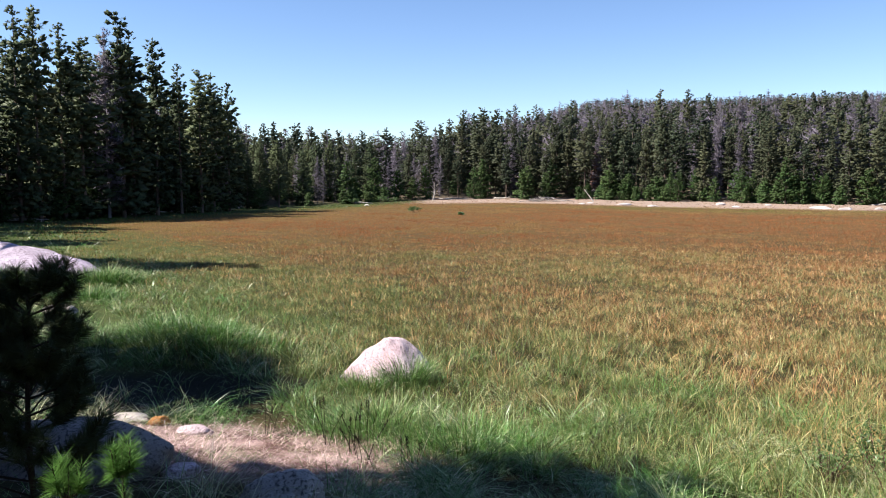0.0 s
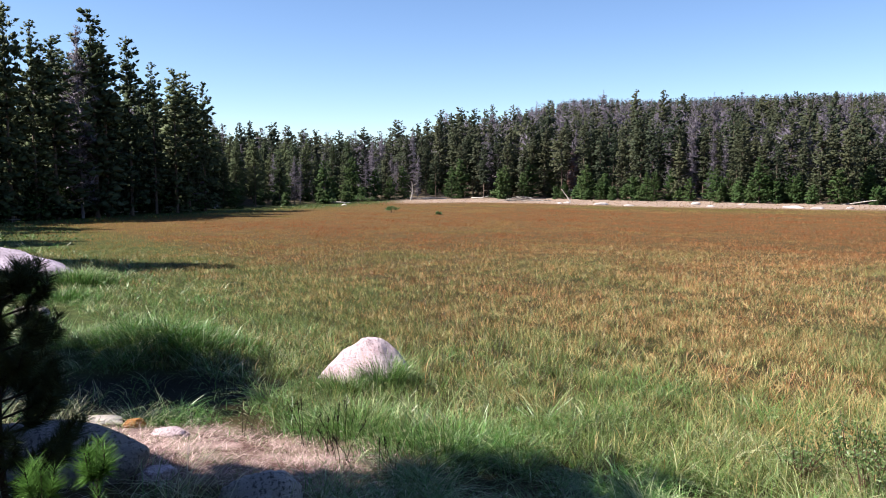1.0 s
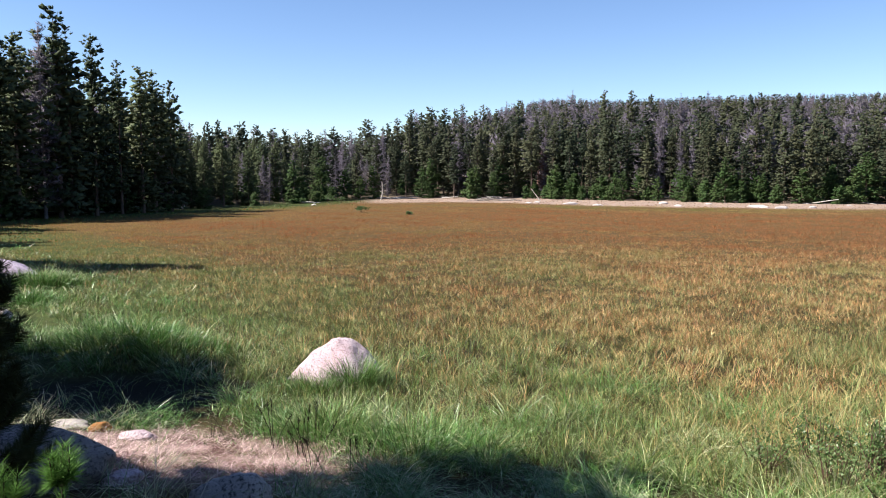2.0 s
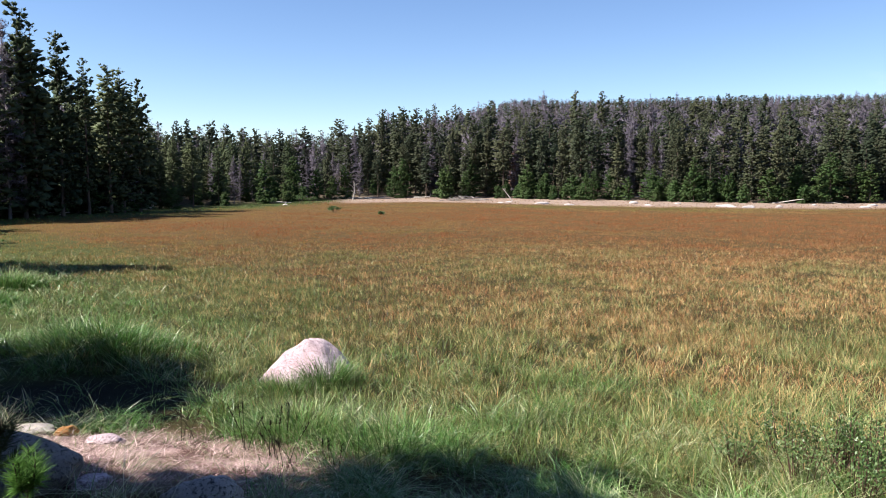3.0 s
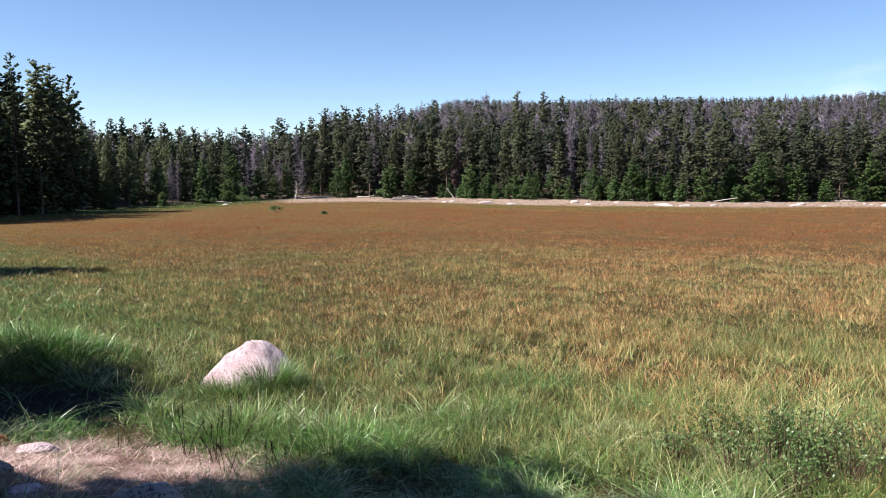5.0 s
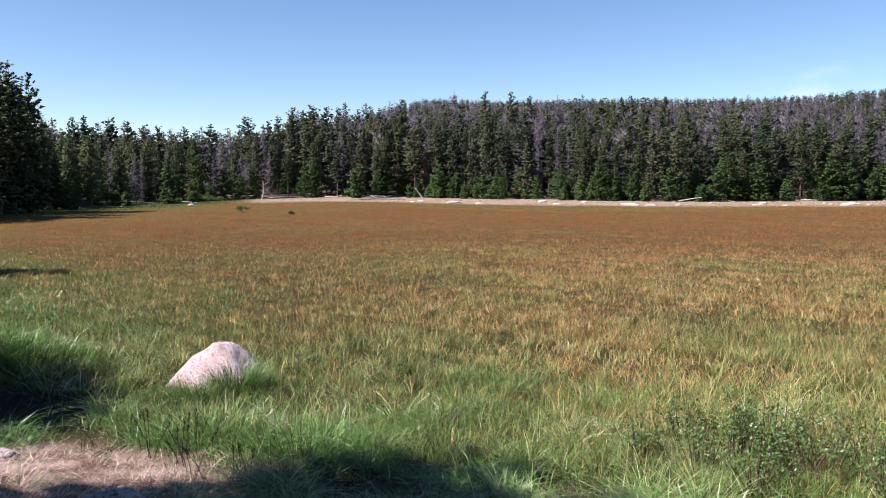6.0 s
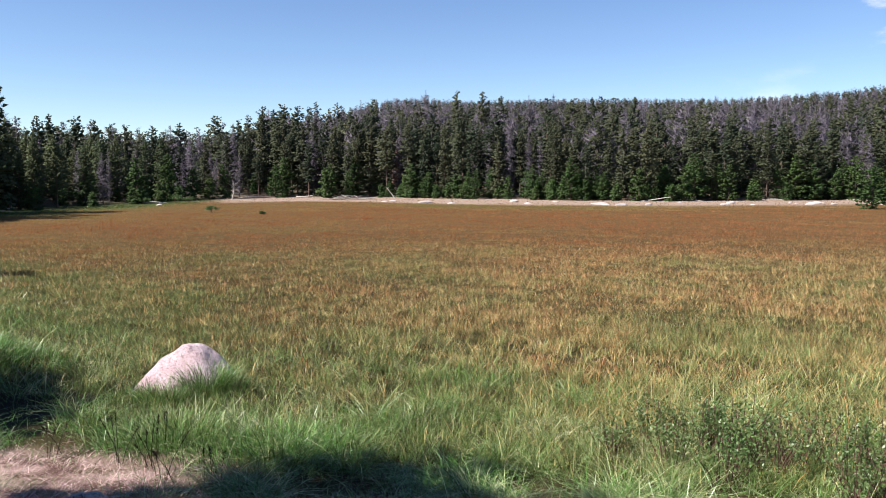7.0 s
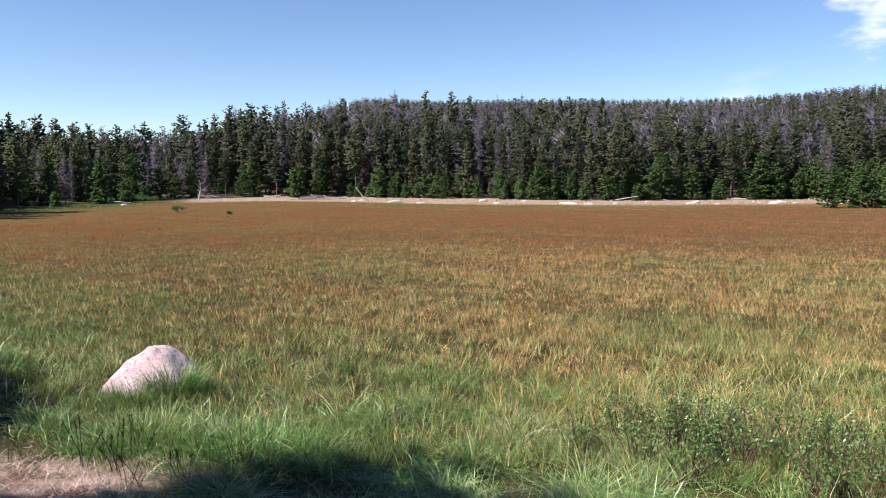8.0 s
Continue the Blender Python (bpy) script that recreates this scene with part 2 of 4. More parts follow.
def ground_z(x, y):
    x, y = np.asarray(x, float), np.asarray(y, float)
    sd = shore_distance(x, y)
    r = np.hypot(x, y)
    az = np.degrees(np.arctan2(x, y))
    slope = np.interp(az, SLOPE_AZ, SLOPE)
    near = smooth_step((34 - r) / 20)
    z = smooth_step(sd / 5.5) * (0.82 * near + 0.35 * (1 - near))
    back = np.clip(sd - 5, 0, None)
    far_side = smooth_step((r - 30) / 20)
    hill = np.minimum(back, 265.0)
    rise = smooth_step((az - 3) / 9) * smooth_step((100 - az) / 30)
    z = z + far_side * ((1 - rise) * slope * 130 * (1 - np.exp(-back / 130.0)) + rise * np.interp(az, HILL_AZ, HILL) * hill * hill / (hill + 80))
    z = z + rise * smooth_step((back - 60) / 120) * (1.6 * wave(x, y, 24.0, 3.0) + 0.7 * wave(x, y, 9.0, 5.0))
    z = z + far_side * 0.15 * smooth_step((sd + 14) / 14) * smooth_step((az + 8) / 6)
    z = z + smooth_step((sd + 1) / 3) * 0.06 * wave(x, y, 0.9, 1.0) + far_side * smooth_step(sd / 12) * 0.5 * wave(x, y, 9.0, 2.0)
    z = z + 0.28 * np.exp(-((x + 3.75) / 1.15) ** 2 - ((y - 10.5) / 0.6) ** 2)
    z = z + 0.035 * wave(x, y, 1.7, 4.0) * smooth_step(-sd / 2)
    return z


def z_at(x, y):
    return float(ground_z(np.array([x]), np.array([y]))[0])


def strip_width(az):
    """How wide the pale dry strip along the far shore is, by heading."""
    return np.interp(az, (-8, -4, 0, 5, 15, 30, 45), (4.0, 6.0, 10.0, 13.5, 14.5, 11.0, 12.0))


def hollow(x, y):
    """The bare shaded hollow behind the dead grass; its ground is coloured darker to deepen the shade."""
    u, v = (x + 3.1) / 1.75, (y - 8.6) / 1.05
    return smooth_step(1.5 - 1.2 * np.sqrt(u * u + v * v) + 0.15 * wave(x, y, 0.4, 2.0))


def straw_share(x, y):
    """The trodden patch of dead grass on the bank."""
    u, v = (x + 2.05) / 1.75, (y - 6.25) / 0.9
    return smooth_step(1.6 - 1.15 * np.sqrt(u * u + v * v) + 0.22 * wave(x, y, 0.35, 5.0))


def bare_bank(x, y):
    """Thin grass on the shaded bank round the boulders."""
    return 1 - 0.9 * smooth_step((-0.2 - x) / 0.8) * smooth_step((6.6 - y) / 1.0)


def make_ground():
    radii = np.concatenate([[0.0], np.geomspace(0.6, 130, 190), np.geomspace(136, 3000, 36)])
    seg = 300
    a = np.linspace(0, 2 * np.pi, seg, endpoint=False)
    x, y = (radii[1:, None] * np.sin(a)).ravel(), (radii[1:, None] * np.cos(a)).ravel()
    x, y = np.concatenate([[0], x]), np.concatenate([[0], y])
    z = ground_z(x, y)
    i = np.arange(len(radii) - 2)[:, None] * seg + 1
    j = np.arange(seg)
    p, q = i + j, i + (j + 1) % seg
    tris = np.concatenate([np.stack([p, p + seg, q], -1).reshape(-1, 3), np.stack([q, p + seg, q + seg], -1).reshape(-1, 3),
                           np.stack([np.zeros(seg, int), 1 + j, 1 + (j + 1) % seg], -1)])
    sd, r = shore_distance(x, y), np.hypot(x, y)
    az = np.degrees(np.arctan2(x, y))
    beach = smooth_step((sd + strip_width(az) + 2 * wave(x, y, 6, 1.0)) / 3) * smooth_step((az + 3.5) / 3) * smooth_step((r - 40) / 10)
    turf = smooth_step((sd + 7.5 + 1.5 * wave(x, y, 5, 1.5)) / 3) * (1 - smooth_step((az + 3.5) / 3)) * smooth_step((r - 8) / 3)
    duff = smooth_step((sd - 0.5) / 2.5) * smooth_step((r - 8) / 12)
    duff = np.maximum(duff, 0.45 * smooth_step((sd - 2.5) / 2))
    ob = new("ground", tri_mesh("ground", np.stack([x, y, z], -1), tris, M["ground"],
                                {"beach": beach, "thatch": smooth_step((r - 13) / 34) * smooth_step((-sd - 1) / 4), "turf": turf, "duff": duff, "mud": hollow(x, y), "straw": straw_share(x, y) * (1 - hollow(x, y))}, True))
    return tagged(ob, "wet meadow floor rising to wooded banks and hills", "ground", kind="structure")


ground = make_ground()
rng = np.random.default_rng(7)


# ---- trees ----
def tube(path, radii, sides=6):
    """Verts and tris of a tapered tube along a path."""
    path, verts = np.asarray(path, float), []
    for k, (p, r) in enumerate(zip(path, radii)):
        way = path[min(k + 1, len(path) - 1)] - path[max(k - 1, 0)]
        way = way / (np.linalg.norm(way) + 1e-9)
        u = np.cross(way, (0.31, 0.93, 0.17) if abs(way[2]) > 0.6 else (0, 0, 1.0))
        u /= np.linalg.norm(u) + 1e-9
        v = np.cross(way, u)
        a = np.arange(sides) * 2 * np.pi / sides
        verts.append(p + r * (np.cos(a)[:, None] * u + np.sin(a)[:, None] * v))
    verts = np.concatenate(verts)
    i = (np.arange(len(path) - 1)[:, None] * sides)
    j = np.arange(sides)
    a, b = (i + j).ravel(), (i + (j + 1) % sides).ravel()
    tris = np.concatenate([np.stack([a, b, a + sides], -1), np.stack([b, b + sides, a + sides], -1)])
    return verts, tris


def join(pieces):
    verts, tris, n = [], [], 0
    for v, t in pieces:
        verts.append(v)
        tris.append(np.asarray(t) + n)
        n += len(v)
    return np.concatenate(verts), np.concatenate(tris)


def spikes(base, way, length, width, r):
    """Narrow triangles from base along way: one each row."""
    side = np.cross(way, r.normal(size=way.shape))
    side /= np.linalg.norm(side, axis=1, keepdims=True) + 1e-9
    w = (np.asarray(width) * np.ones(len(base)))[:, None] / 2
    tip = base + way * (np.asarray(length) * np.ones(len(base)))[:, None]
    v = np.stack([base - side * w, base + side * w, tip], 1).reshape(-1, 3)
    return v, np.arange(len(v)).reshape(-1, 3)


def crown_parts(height, r, bare=0.3, reach=1.2, whorl=0.36, per=4, step=0.5, pad=0.3, leaves=14, size=0.2, dead=False, droop=0.2, pointed=0.6, ragged=0.35):
    """Limbs of one conifer standing at the origin, each carrying rounded pads of needles; ragged sets how uneven its outline is."""
    limbs, centres, radii, ways = [], [], [], []
    z = height * bare
    k = r.uniform(0, 6.28, 4)
    while z < height - 0.2:
        u = min(1.0, (height - z) / (height * (1 - bare)))
        for _ in range(per if u > 0.15 else max(2, per - 2)):
            az = r.uniform(0, 2 * math.pi)
            lump = math.sin(az + k[0] + 1.3 * z) * math.sin(2.1 * z / reach + k[1]) + 0.6 * math.sin(2 * az + k[2] + 2.9 * z / reach)
            full = reach * min(1.0, 0.13 + 1.05 * u ** pointed) * (1 - 0.3 * u ** 5)
            length = max(0.12, full * r.uniform(0.7, 1.05) * (1 + ragged * lump))
            rise = 0.45 * (1 - u) ** 1.3 - droop * u + r.uniform(-0.15, 0.15)
            d = np.array([math.cos(az), math.sin(az), rise])
            d /= np.linalg.norm(d)
            root = np.array([0, 0, z + r.uniform(-0.15, 0.15)])
            tip = root + d * length + np.array([0, 0, 0.16 * length])
            limbs.append((root, tip))
            across = np.array([-math.sin(az), math.cos(az), 0])
            for s in np.linspace(1.0, 0.3, max(1, round(0.7 * length / step) + 1)):
                centres.append(root + (tip - root) * s + across * r.normal(0, 0.22 * length * min(s, 1.2 - s)) + (0, 0, r.normal(0, 0.06)))
                radii.append(pad * r.uniform(0.65, 1.2) * (0.55 + 0.45 * min(1.0, u / 0.25)))
                ways.append(d)
        z += whorl * r.uniform(0.7, 1.3)
    for s in (0.0, 0.2, 0.42):
        centres.append(np.array([0, 0, height - s]))
        radii.append(pad * 0.42)
        ways.append(np.array([0, 0, 1.0]))
    c, rad, way = np.repeat(np.array(centres), leaves, 0), np.repeat(np.array(radii), leaves), np.repeat(np.array(ways), leaves, 0)
    q = r.normal(0, 1, c.shape)
    q /= np.linalg.norm(q, axis=1, keepdims=True)
    q[:, 2] = q[:, 2] * 0.62 + 0.12
    base = c + q * (rad * r.uniform(0.1, 0.85, len(c)))[:, None]
    grow = q + way * 0.45 + (0, 0, 0.4) + r.normal(0, 0.35, c.shape)
    grow /= np.linalg.norm(grow, axis=1, keepdims=True)
    length = size * r.uniform(0.6, 1.35, len(c)) * np.clip(rad / pad, 0.5, 1.1)
    leaf = spikes(base - grow * length[:, None] * 0.3, grow, length, length * (0.12 if dead else 0.34), r)
    out = c * (1, 1, 0) / reach
    facing = q * 0.9 + out * 0.7 + (0, 0, 0.3) + r.normal(0, 0.13, c.shape)
    facing /= np.linalg.norm(facing, axis=1, keepdims=True)
    leaf = (*leaf, np.repeat(facing, 3, 0))
    if not dead:
        # the dense heart of each pad
        c, rad = np.array(centres), np.array(radii)
        way = np.array([(1, 0, 0), (-0.5, 0.87, 0), (-0.5, -0.87, 0), (0, 0, 1), (0, 0, -1)])
        way = way + r.normal(0, 0.28, (len(c), 5, 3))
        along = np.array(ways)[:, None]
        v = c[:, None] + (way * (0.58, 0.58, 0.46) + along * (way * along).sum(2, keepdims=True) * 0.35) * rad[:, None, None]
        n = way + c[:, None] * (0.7 / reach, 0.7 / reach, 0) + (0, 0, 0.3)
        n /= np.linalg.norm(n, axis=2, keepdims=True)
        i = np.arange(len(c))[:, None] * 5
        t = np.concatenate([i + k for k in ([0, 1, 3], [1, 2, 3], [2, 0, 3], [1, 0, 4], [2, 1, 4], [0, 2, 4])])
        leaf = (*join([leaf[:2], (v.reshape(-1, 3), t)]), np.concatenate([leaf[2], n.reshape(-1, 3)]))
    sticks = []
    for a, b in limbs[::1 if dead else 3]:
        t = 0.008 + 0.012 * np.linalg.norm(b - a)
        sticks.append(tube([a, b], [t, t * 0.25], 3))
    return leaf, join(sticks)


def trunk_part(height, r, girth=0.011, sides=7):
    z = np.linspace(-0.3, height, 9)
    bend = r.uniform(-0.012, 0.012, 2)
    path = np.stack([bend[0] * np.sin(z / height * 4) * height, bend[1] * np.sin(z / height * 3) * height, z], -1)
    path[:, :2] *= np.linspace(0, 1, 9)[:, None] ** 0.5 * np.linspace(1, 0, 9)[:, None]
    rad = girth * height * (1 - 0.93 * np.clip(z / height, 0, 1)) * np.where(z < 0.2, 1.25, 1.0)
    return tube(path, np.maximum(rad, 0.008), sides)


def make_tree(name, height, seed, needle, bark, dead_limbs=True, stick_mat=None, girth=0.011, **shape):
    r = np.random.default_rng(seed)
    ob = new(name)
    leaf, sticks = crown_parts(height, r, **shape)
    trunk = trunk_part(height, r, girth)
    if dead_limbs:
        bits = []
        for _ in range(int(height * 2.2)):
            a, z = r.uniform(0, 6.28), r.uniform(0.08, shape.get("bare", 0.3) + 0.12) * height
            ln = r.uniform(0.3, 0.9)
            d = np.array([math.cos(a), math.sin(a), r.uniform(-0.35, 0.1)])
            bits.append(tube([(0, 0, z), d * ln * 0.5 + (0, 0, z), d * ln + (0, 0, z - 0.08)], [0.016, 0.011, 0.004], 3))
        sticks = join([sticks, *bits])
    part("trunk", tri_mesh(name + "_trunk", *trunk, bark, smooth=True), ob)
    tagged(part("branchwork", tri_mesh(name + "_limbs", *sticks, stick_mat or bark), ob), kind="stuff")
    tagged(part("crown", tri_mesh(name + "_crown", leaf[0], leaf[1], needle, normals=leaf[2]), ob), kind="stuff")
    return ob


PINES = [(make_tree("pine_tree", h, 10 + k, M["needle"], M["bark"], bare=b, reach=w, per=6, step=0.36, pad=0.29, leaves=13, size=0.18, whorl=0.31, pointed=0.6, ragged=0.34), h)
         for k, (h, b, w) in enumerate([(12.5, 0.05, 1.5), (11.0, 0.08, 1.35), (13.0, 0.16, 1.4), (10.0, 0.04, 1.4), (11.5, 0.2, 1.25), (9.0, 0.05, 1.4)])]
SHADE = [(make_tree("pine_tree", h, 110 + k, M["needle"], M["bark"], bare=b, reach=w, per=6, step=0.5, pad=0.42, leaves=7, size=0.42, whorl=0.4, pointed=0.6), h)
         for k, (h, b, w) in enumerate([(12.5, 0.05, 1.9), (11.0, 0.10, 1.65), (13.0, 0.14, 1.7), (10.0, 0.04, 1.8), (11.5, 0.18, 1.6), (9.0, 0.06, 1.65), (14.0, 0.55, 1.25)])]
BROAD = [(make_tree("lodgepole_pine", h, 40 + k, M["needle_far"], M["bark"], bare=b, reach=w, per=6, step=0.36, pad=0.3, leaves=11, size=0.19, whorl=0.33, pointed=p, ragged=0.32), h)
         for k, (h, b, w, p) in enumerate([(9.5, 0.06, 1.15, 0.7), (10.5, 0.15, 1.2, 0.55), (8.5, 0.05, 1.15, 0.75), (9.0, 0.22, 1.25, 0.5), (11.0, 0.3, 1.15, 0.45), (10.0, 0.4, 1.3, 0.42)])]
DEAD = [(make_tree("dead_pine", h, 70 + k, M["needle_dead"], M["bark_dead"], True, M["bark_dead"], 0.009, bare=b, reach=w, per=5, step=0.3, pad=0.28, leaves=14, size=0.3, whorl=0.34, dead=True), h)
        for k, (h, b, w) in enumerate([(10.0, 0.12, 1.1), (9.0, 0.2, 0.95), (11.0, 0.25, 1.0), (9.5, 0.1, 0.8)])]
RUSTY = [(make_tree("dying_pine", h, 80 + k, M["needle_rust"], M["bark"], True, M["bark_dead"], 0.010, bare=0.2, reach=1.1, per=5, step=0.4, pad=0.3, leaves=14, size=0.2), h)
         for k, h in enumerate([9.5, 10.5])]
YOUNG = [(make_tree("young_pine", h, 90 + k, M["needle_young"], M["bark"], False, None, 0.014, bare=0.02, reach=w, whorl=0.22, per=6, step=0.26, pad=0.21, leaves=10, size=0.16, droop=0.0, pointed=0.95, ragged=0.2), h)
         for k, (h, w) in enumerate([(3.2, 1.05), (2.4, 0.9), (4.2, 1.3), (1.6, 0.75)])]
LABELS = {"pine_tree": ("tall dark green lodgepole pine at the meadow's edge", "tree", "pines round the meadow"),
          "lodgepole_pine": ("grey-green lodgepole pine across the meadow", "tree", "pines along the far shore"),
          "dead_pine": ("bare grey beetle-killed pine among living trees", "tree", "dead pines in the wood"),
          "dying_pine": ("pine with rusty brown dying needles", "tree", "dying pines in the wood"),
          "young_pine": ("bushy bright green young pine at the wood's edge", "tree", "young pines along the shore")}
used = set()


def plant(kind, x, y, scale, turn, lean=(0.0, 0.0)):
    src, h = kind
    z = z_at(x, y) - 0.06
    m = pose(x, y, z, lean[0], lean[1], turn)
    if src.name in used:
        ob = copy_thing(src, m)
    else:
        used.add(src.name)
        ob = src
        ob.matrix_basis = m
    ob.scale = (scale * random.uniform(0.9, 1.15),) * 2 + (scale,)
    label, cat, group = LABELS[ob.name.split(".")[0]]
    return tagged(ob, label, cat, group)


def woods():
    """Spots under trees, kept apart, from the shore inwards."""
    r = np.random.default_rng(21)
    n = 34000
    a, d = np.radians(r.uniform(-58, 72, n)), np.sqrt(r.uniform(34 ** 2, 250 ** 2, n))
    x, y = d * np.sin(a), d * np.cos(a)
    sd = shore_distance(x, y)
    ok = (sd > 0.8) & (sd < np.interp(np.degrees(a), (-30, -4, 4, 12, 72), (34, 46, 70, 115, 115)))
    x, y, sd = x[ok], y[ok], sd[ok]
    order = np.argsort(sd)
    x, y, sd = x[order], y[order], sd[order]
    cells, spots = {}, []
    for px, py, s in zip(x, y, sd):
        gap = (1.1 if px < -12 else 1.25) + 0.028 * s
        c = (int(px // 4), int(py // 4))
        if any((px - qx) ** 2 + (py - qy) ** 2 < gap * gap for i in (-1, 0, 1) for j in (-1, 0, 1) for qx, qy in cells.get((c[0] + i, c[1] + j), ())):
            continue
        cells.setdefault(c, []).append((px, py))
        spots.append((px, py, s))
    return spots


spots = woods()
left_front = [s for s in spots if s[0] < -8 and s[2] < 14 and s[1] < 90][:165]
rest = [s for s in spots if s not in set(left_front)]
front = rest[:260]
back = rest[260:]
# how high the woods stand, by heading: their general outline, and that of the shore trees alone (degrees)
OUTLINE_AT = (-60, -29.6, -27.3, -25.6, -24.2, -23, -21.4, -19.7, -18.2, -16.3, -15.2, -14.7, -11.8, -9, -3.5, -1.9, -0.2, 2.8, 4.9, 9, 13, 16.2, 24.3, 27.6, 32, 37.3, 41.2, 46.5, 60)
OUTLINE = (10.5, 10.0, 8.8, 8.8, 8.4, 9.2, 8.5, 7.6, 6.0, 6.0, 5.0, 3.6, 3.45, 3.3, 3.3, 3.5, 4.2, 4.95, 5.3, 5.8, 5.95, 5.75, 5.75, 5.75, 5.6, 5.6, 5.75, 6.1, 6.1)
SHORE_TREES_AT, SHORE_TREES = (-60, -15, -2, 3, 9, 14, 26, 31, 38, 43, 60), (20, 20, 3.8, 4.7, 5.1, 5.2, 5.1, 4.6, 4.35, 4.1, 3.6)


def room(x, y, among=OUTLINE, among_at=OUTLINE_AT):
    """How tall a tree at (x, y) may grow before it stands out over the woods."""
    return EYE + math.hypot(x, y) * math.tan(radians(float(np.interp(math.degrees(math.atan2(x, y)), among_at, among)))) - z_at(x, y)


def lean():
    return random.uniform(-1.8, 1.8), random.uniform(-1.8, 1.8)


for x, y, s in left_front:
    kind = random.choices([random.choice(PINES), random.choice(DEAD), random.choice(YOUNG)], (0.74, 0.16, 0.10))[0]
    size = min(1.5, room(x, y) / kind[1] * random.uniform(0.62, 1.0)) if kind[1] > 5 else random.uniform(0.6, 1.2)
    plant(kind, x, y, size, random.uniform(0, 360), lean())
for x, y, s in front:
    kind = random.choices([random.choice(BROAD), random.choice(DEAD), random.choice(YOUNG)], (0.70, 0.34 if -0.06 < x / y < 0.04 else 0.13, 0.16))[0]
    size = min(1.12, min(room(x, y), room(x, y, SHORE_TREES, SHORE_TREES_AT)) / kind[1] * random.uniform(0.58, 1.0)) if kind[1] > 5 else random.uniform(0.7, 1.2)
    plant(kind, x, y, size, random.uniform(0, 360), lean())
# the trees that stand out over the rest: heading and height of the top (degrees)
STANDING_OUT = [(-28.9, 11.1), (-27.8, 11.2), (-26.3, 10.3), (-25.1, 9.4), (-23.6, 10.15), (-22.7, 11.2), (-22.0, 10.1), (-20.5, 9.7), (-18.9, 8.1), (-17.5, 7.7),
                (-16.7, 7.6), (-15.6, 6.8), (-14.3, 4.0), (-13.1, 4.15), (-12.4, 4.3), (-10.9, 4.2), (-9.7, 4.0), (-8.7, 3.75), (-7.8, 3.75), (-6.0, 3.7),
                (-4.8, 3.75), (-4.2, 3.95), (-2.9, 3.65), (-1.6, 4.45), (0.5, 4.6), (1.5, 5.2), (2.3, 5.0), (3.1, 5.4), (4.0, 5.3), (13.4, 6.5),
                (15.7, 6.5), (17.6, 6.4), (19.0, 6.1), (21.0, 6.1), (22.8, 6.2), (24.1, 5.8), (25.6, 5.9), (26.3, 5.95), (28.6, 5.85)]
BARE = {4, 12, 20, 22, 29, 33, 34}
for k, (az, el) in enumerate(STANDING_OUT):
    d = float(np.interp(az, (-29, -22, -15.5, -14.4, -6, 0, 4, 13, 29), (50, 55, 63, 92, 101, 106, 116, 131, 132)))
    x, y = d * math.sin(radians(az)), d * math.cos(radians(az))
    kind = DEAD[k % 4] if k in BARE else PINES[k % 6] if az < -15 else BROAD[k % 6]
    tall = EYE + d * math.tan(radians(el)) - z_at(x, y)
    plant(kind, x, y, tall / kind[1], 77 * k)
plant(RUSTY[0], 18.9, 94.6, 0.62, 20)
plant(RUSTY[1], -31.5, 49.0, 0.7, 130)


def tree_bank(name, places, needle, stick, seed, label, dead=False, bare=0.3, size=0.3, pad=0.38, whorl=0.5, step=0.6, leaves=6, reach=1.25, tall=(0.75, 1.12)):
    """The woods behind, joined: many smaller models of a few kinds."""
    r = np.random.default_rng(seed)
    kinds = []
    for k in range(5):
        h = (9.6, 10.6, 8.8, 7.6, 11.2)[k]
        leaf, sticks = crown_parts(h, r, bare=bare, reach=reach * (1.0, 0.85, 1.1, 1.0, 0.9)[k], whorl=whorl, per=4, step=step, pad=pad, leaves=leaves, size=size, dead=dead, pointed=0.45, ragged=0.4)
        kinds.append((leaf, tube([(0, 0, -0.4), (0, 0, 0.5 * h), (0, 0, h)], [0.011 * h, 0.007 * h, 0.01], 4), h))
    leaves, trunks, facings, tones = [], [], [], []
    for x, y, s in places:
        leaf, trunk, h = kinds[r.integers(5)]
        a, k = r.uniform(0, 6.28), min(r.uniform(*tall), room(x, y) / h * r.uniform(0.72, 1.1))
        if k < 0.3:
            continue
        turn = np.array([[math.cos(a), -math.sin(a), 0], [math.sin(a), math.cos(a), 0], [0, 0, 1]]) * k
        at = np.array([x, y, z_at(x, y)])
        leaves.append((leaf[0] @ turn.T + at, leaf[1]))
        facings.append(leaf[2] @ turn.T / k)
        tones.append(np.full(len(leaf[0]), r.random()))
        trunks.append((trunk[0] @ turn.T + at, trunk[1]))
    ob = new(name)
    tagged(ob, label, "woods", kind="stuff")
    part("crowns", tri_mesh(name + "_crowns", *join(leaves), needle, {"tree": np.concatenate(tones)}, normals=np.concatenate(facings)), ob)
    part("trunks", tri_mesh(name + "_trunks", *join(trunks), stick), ob)


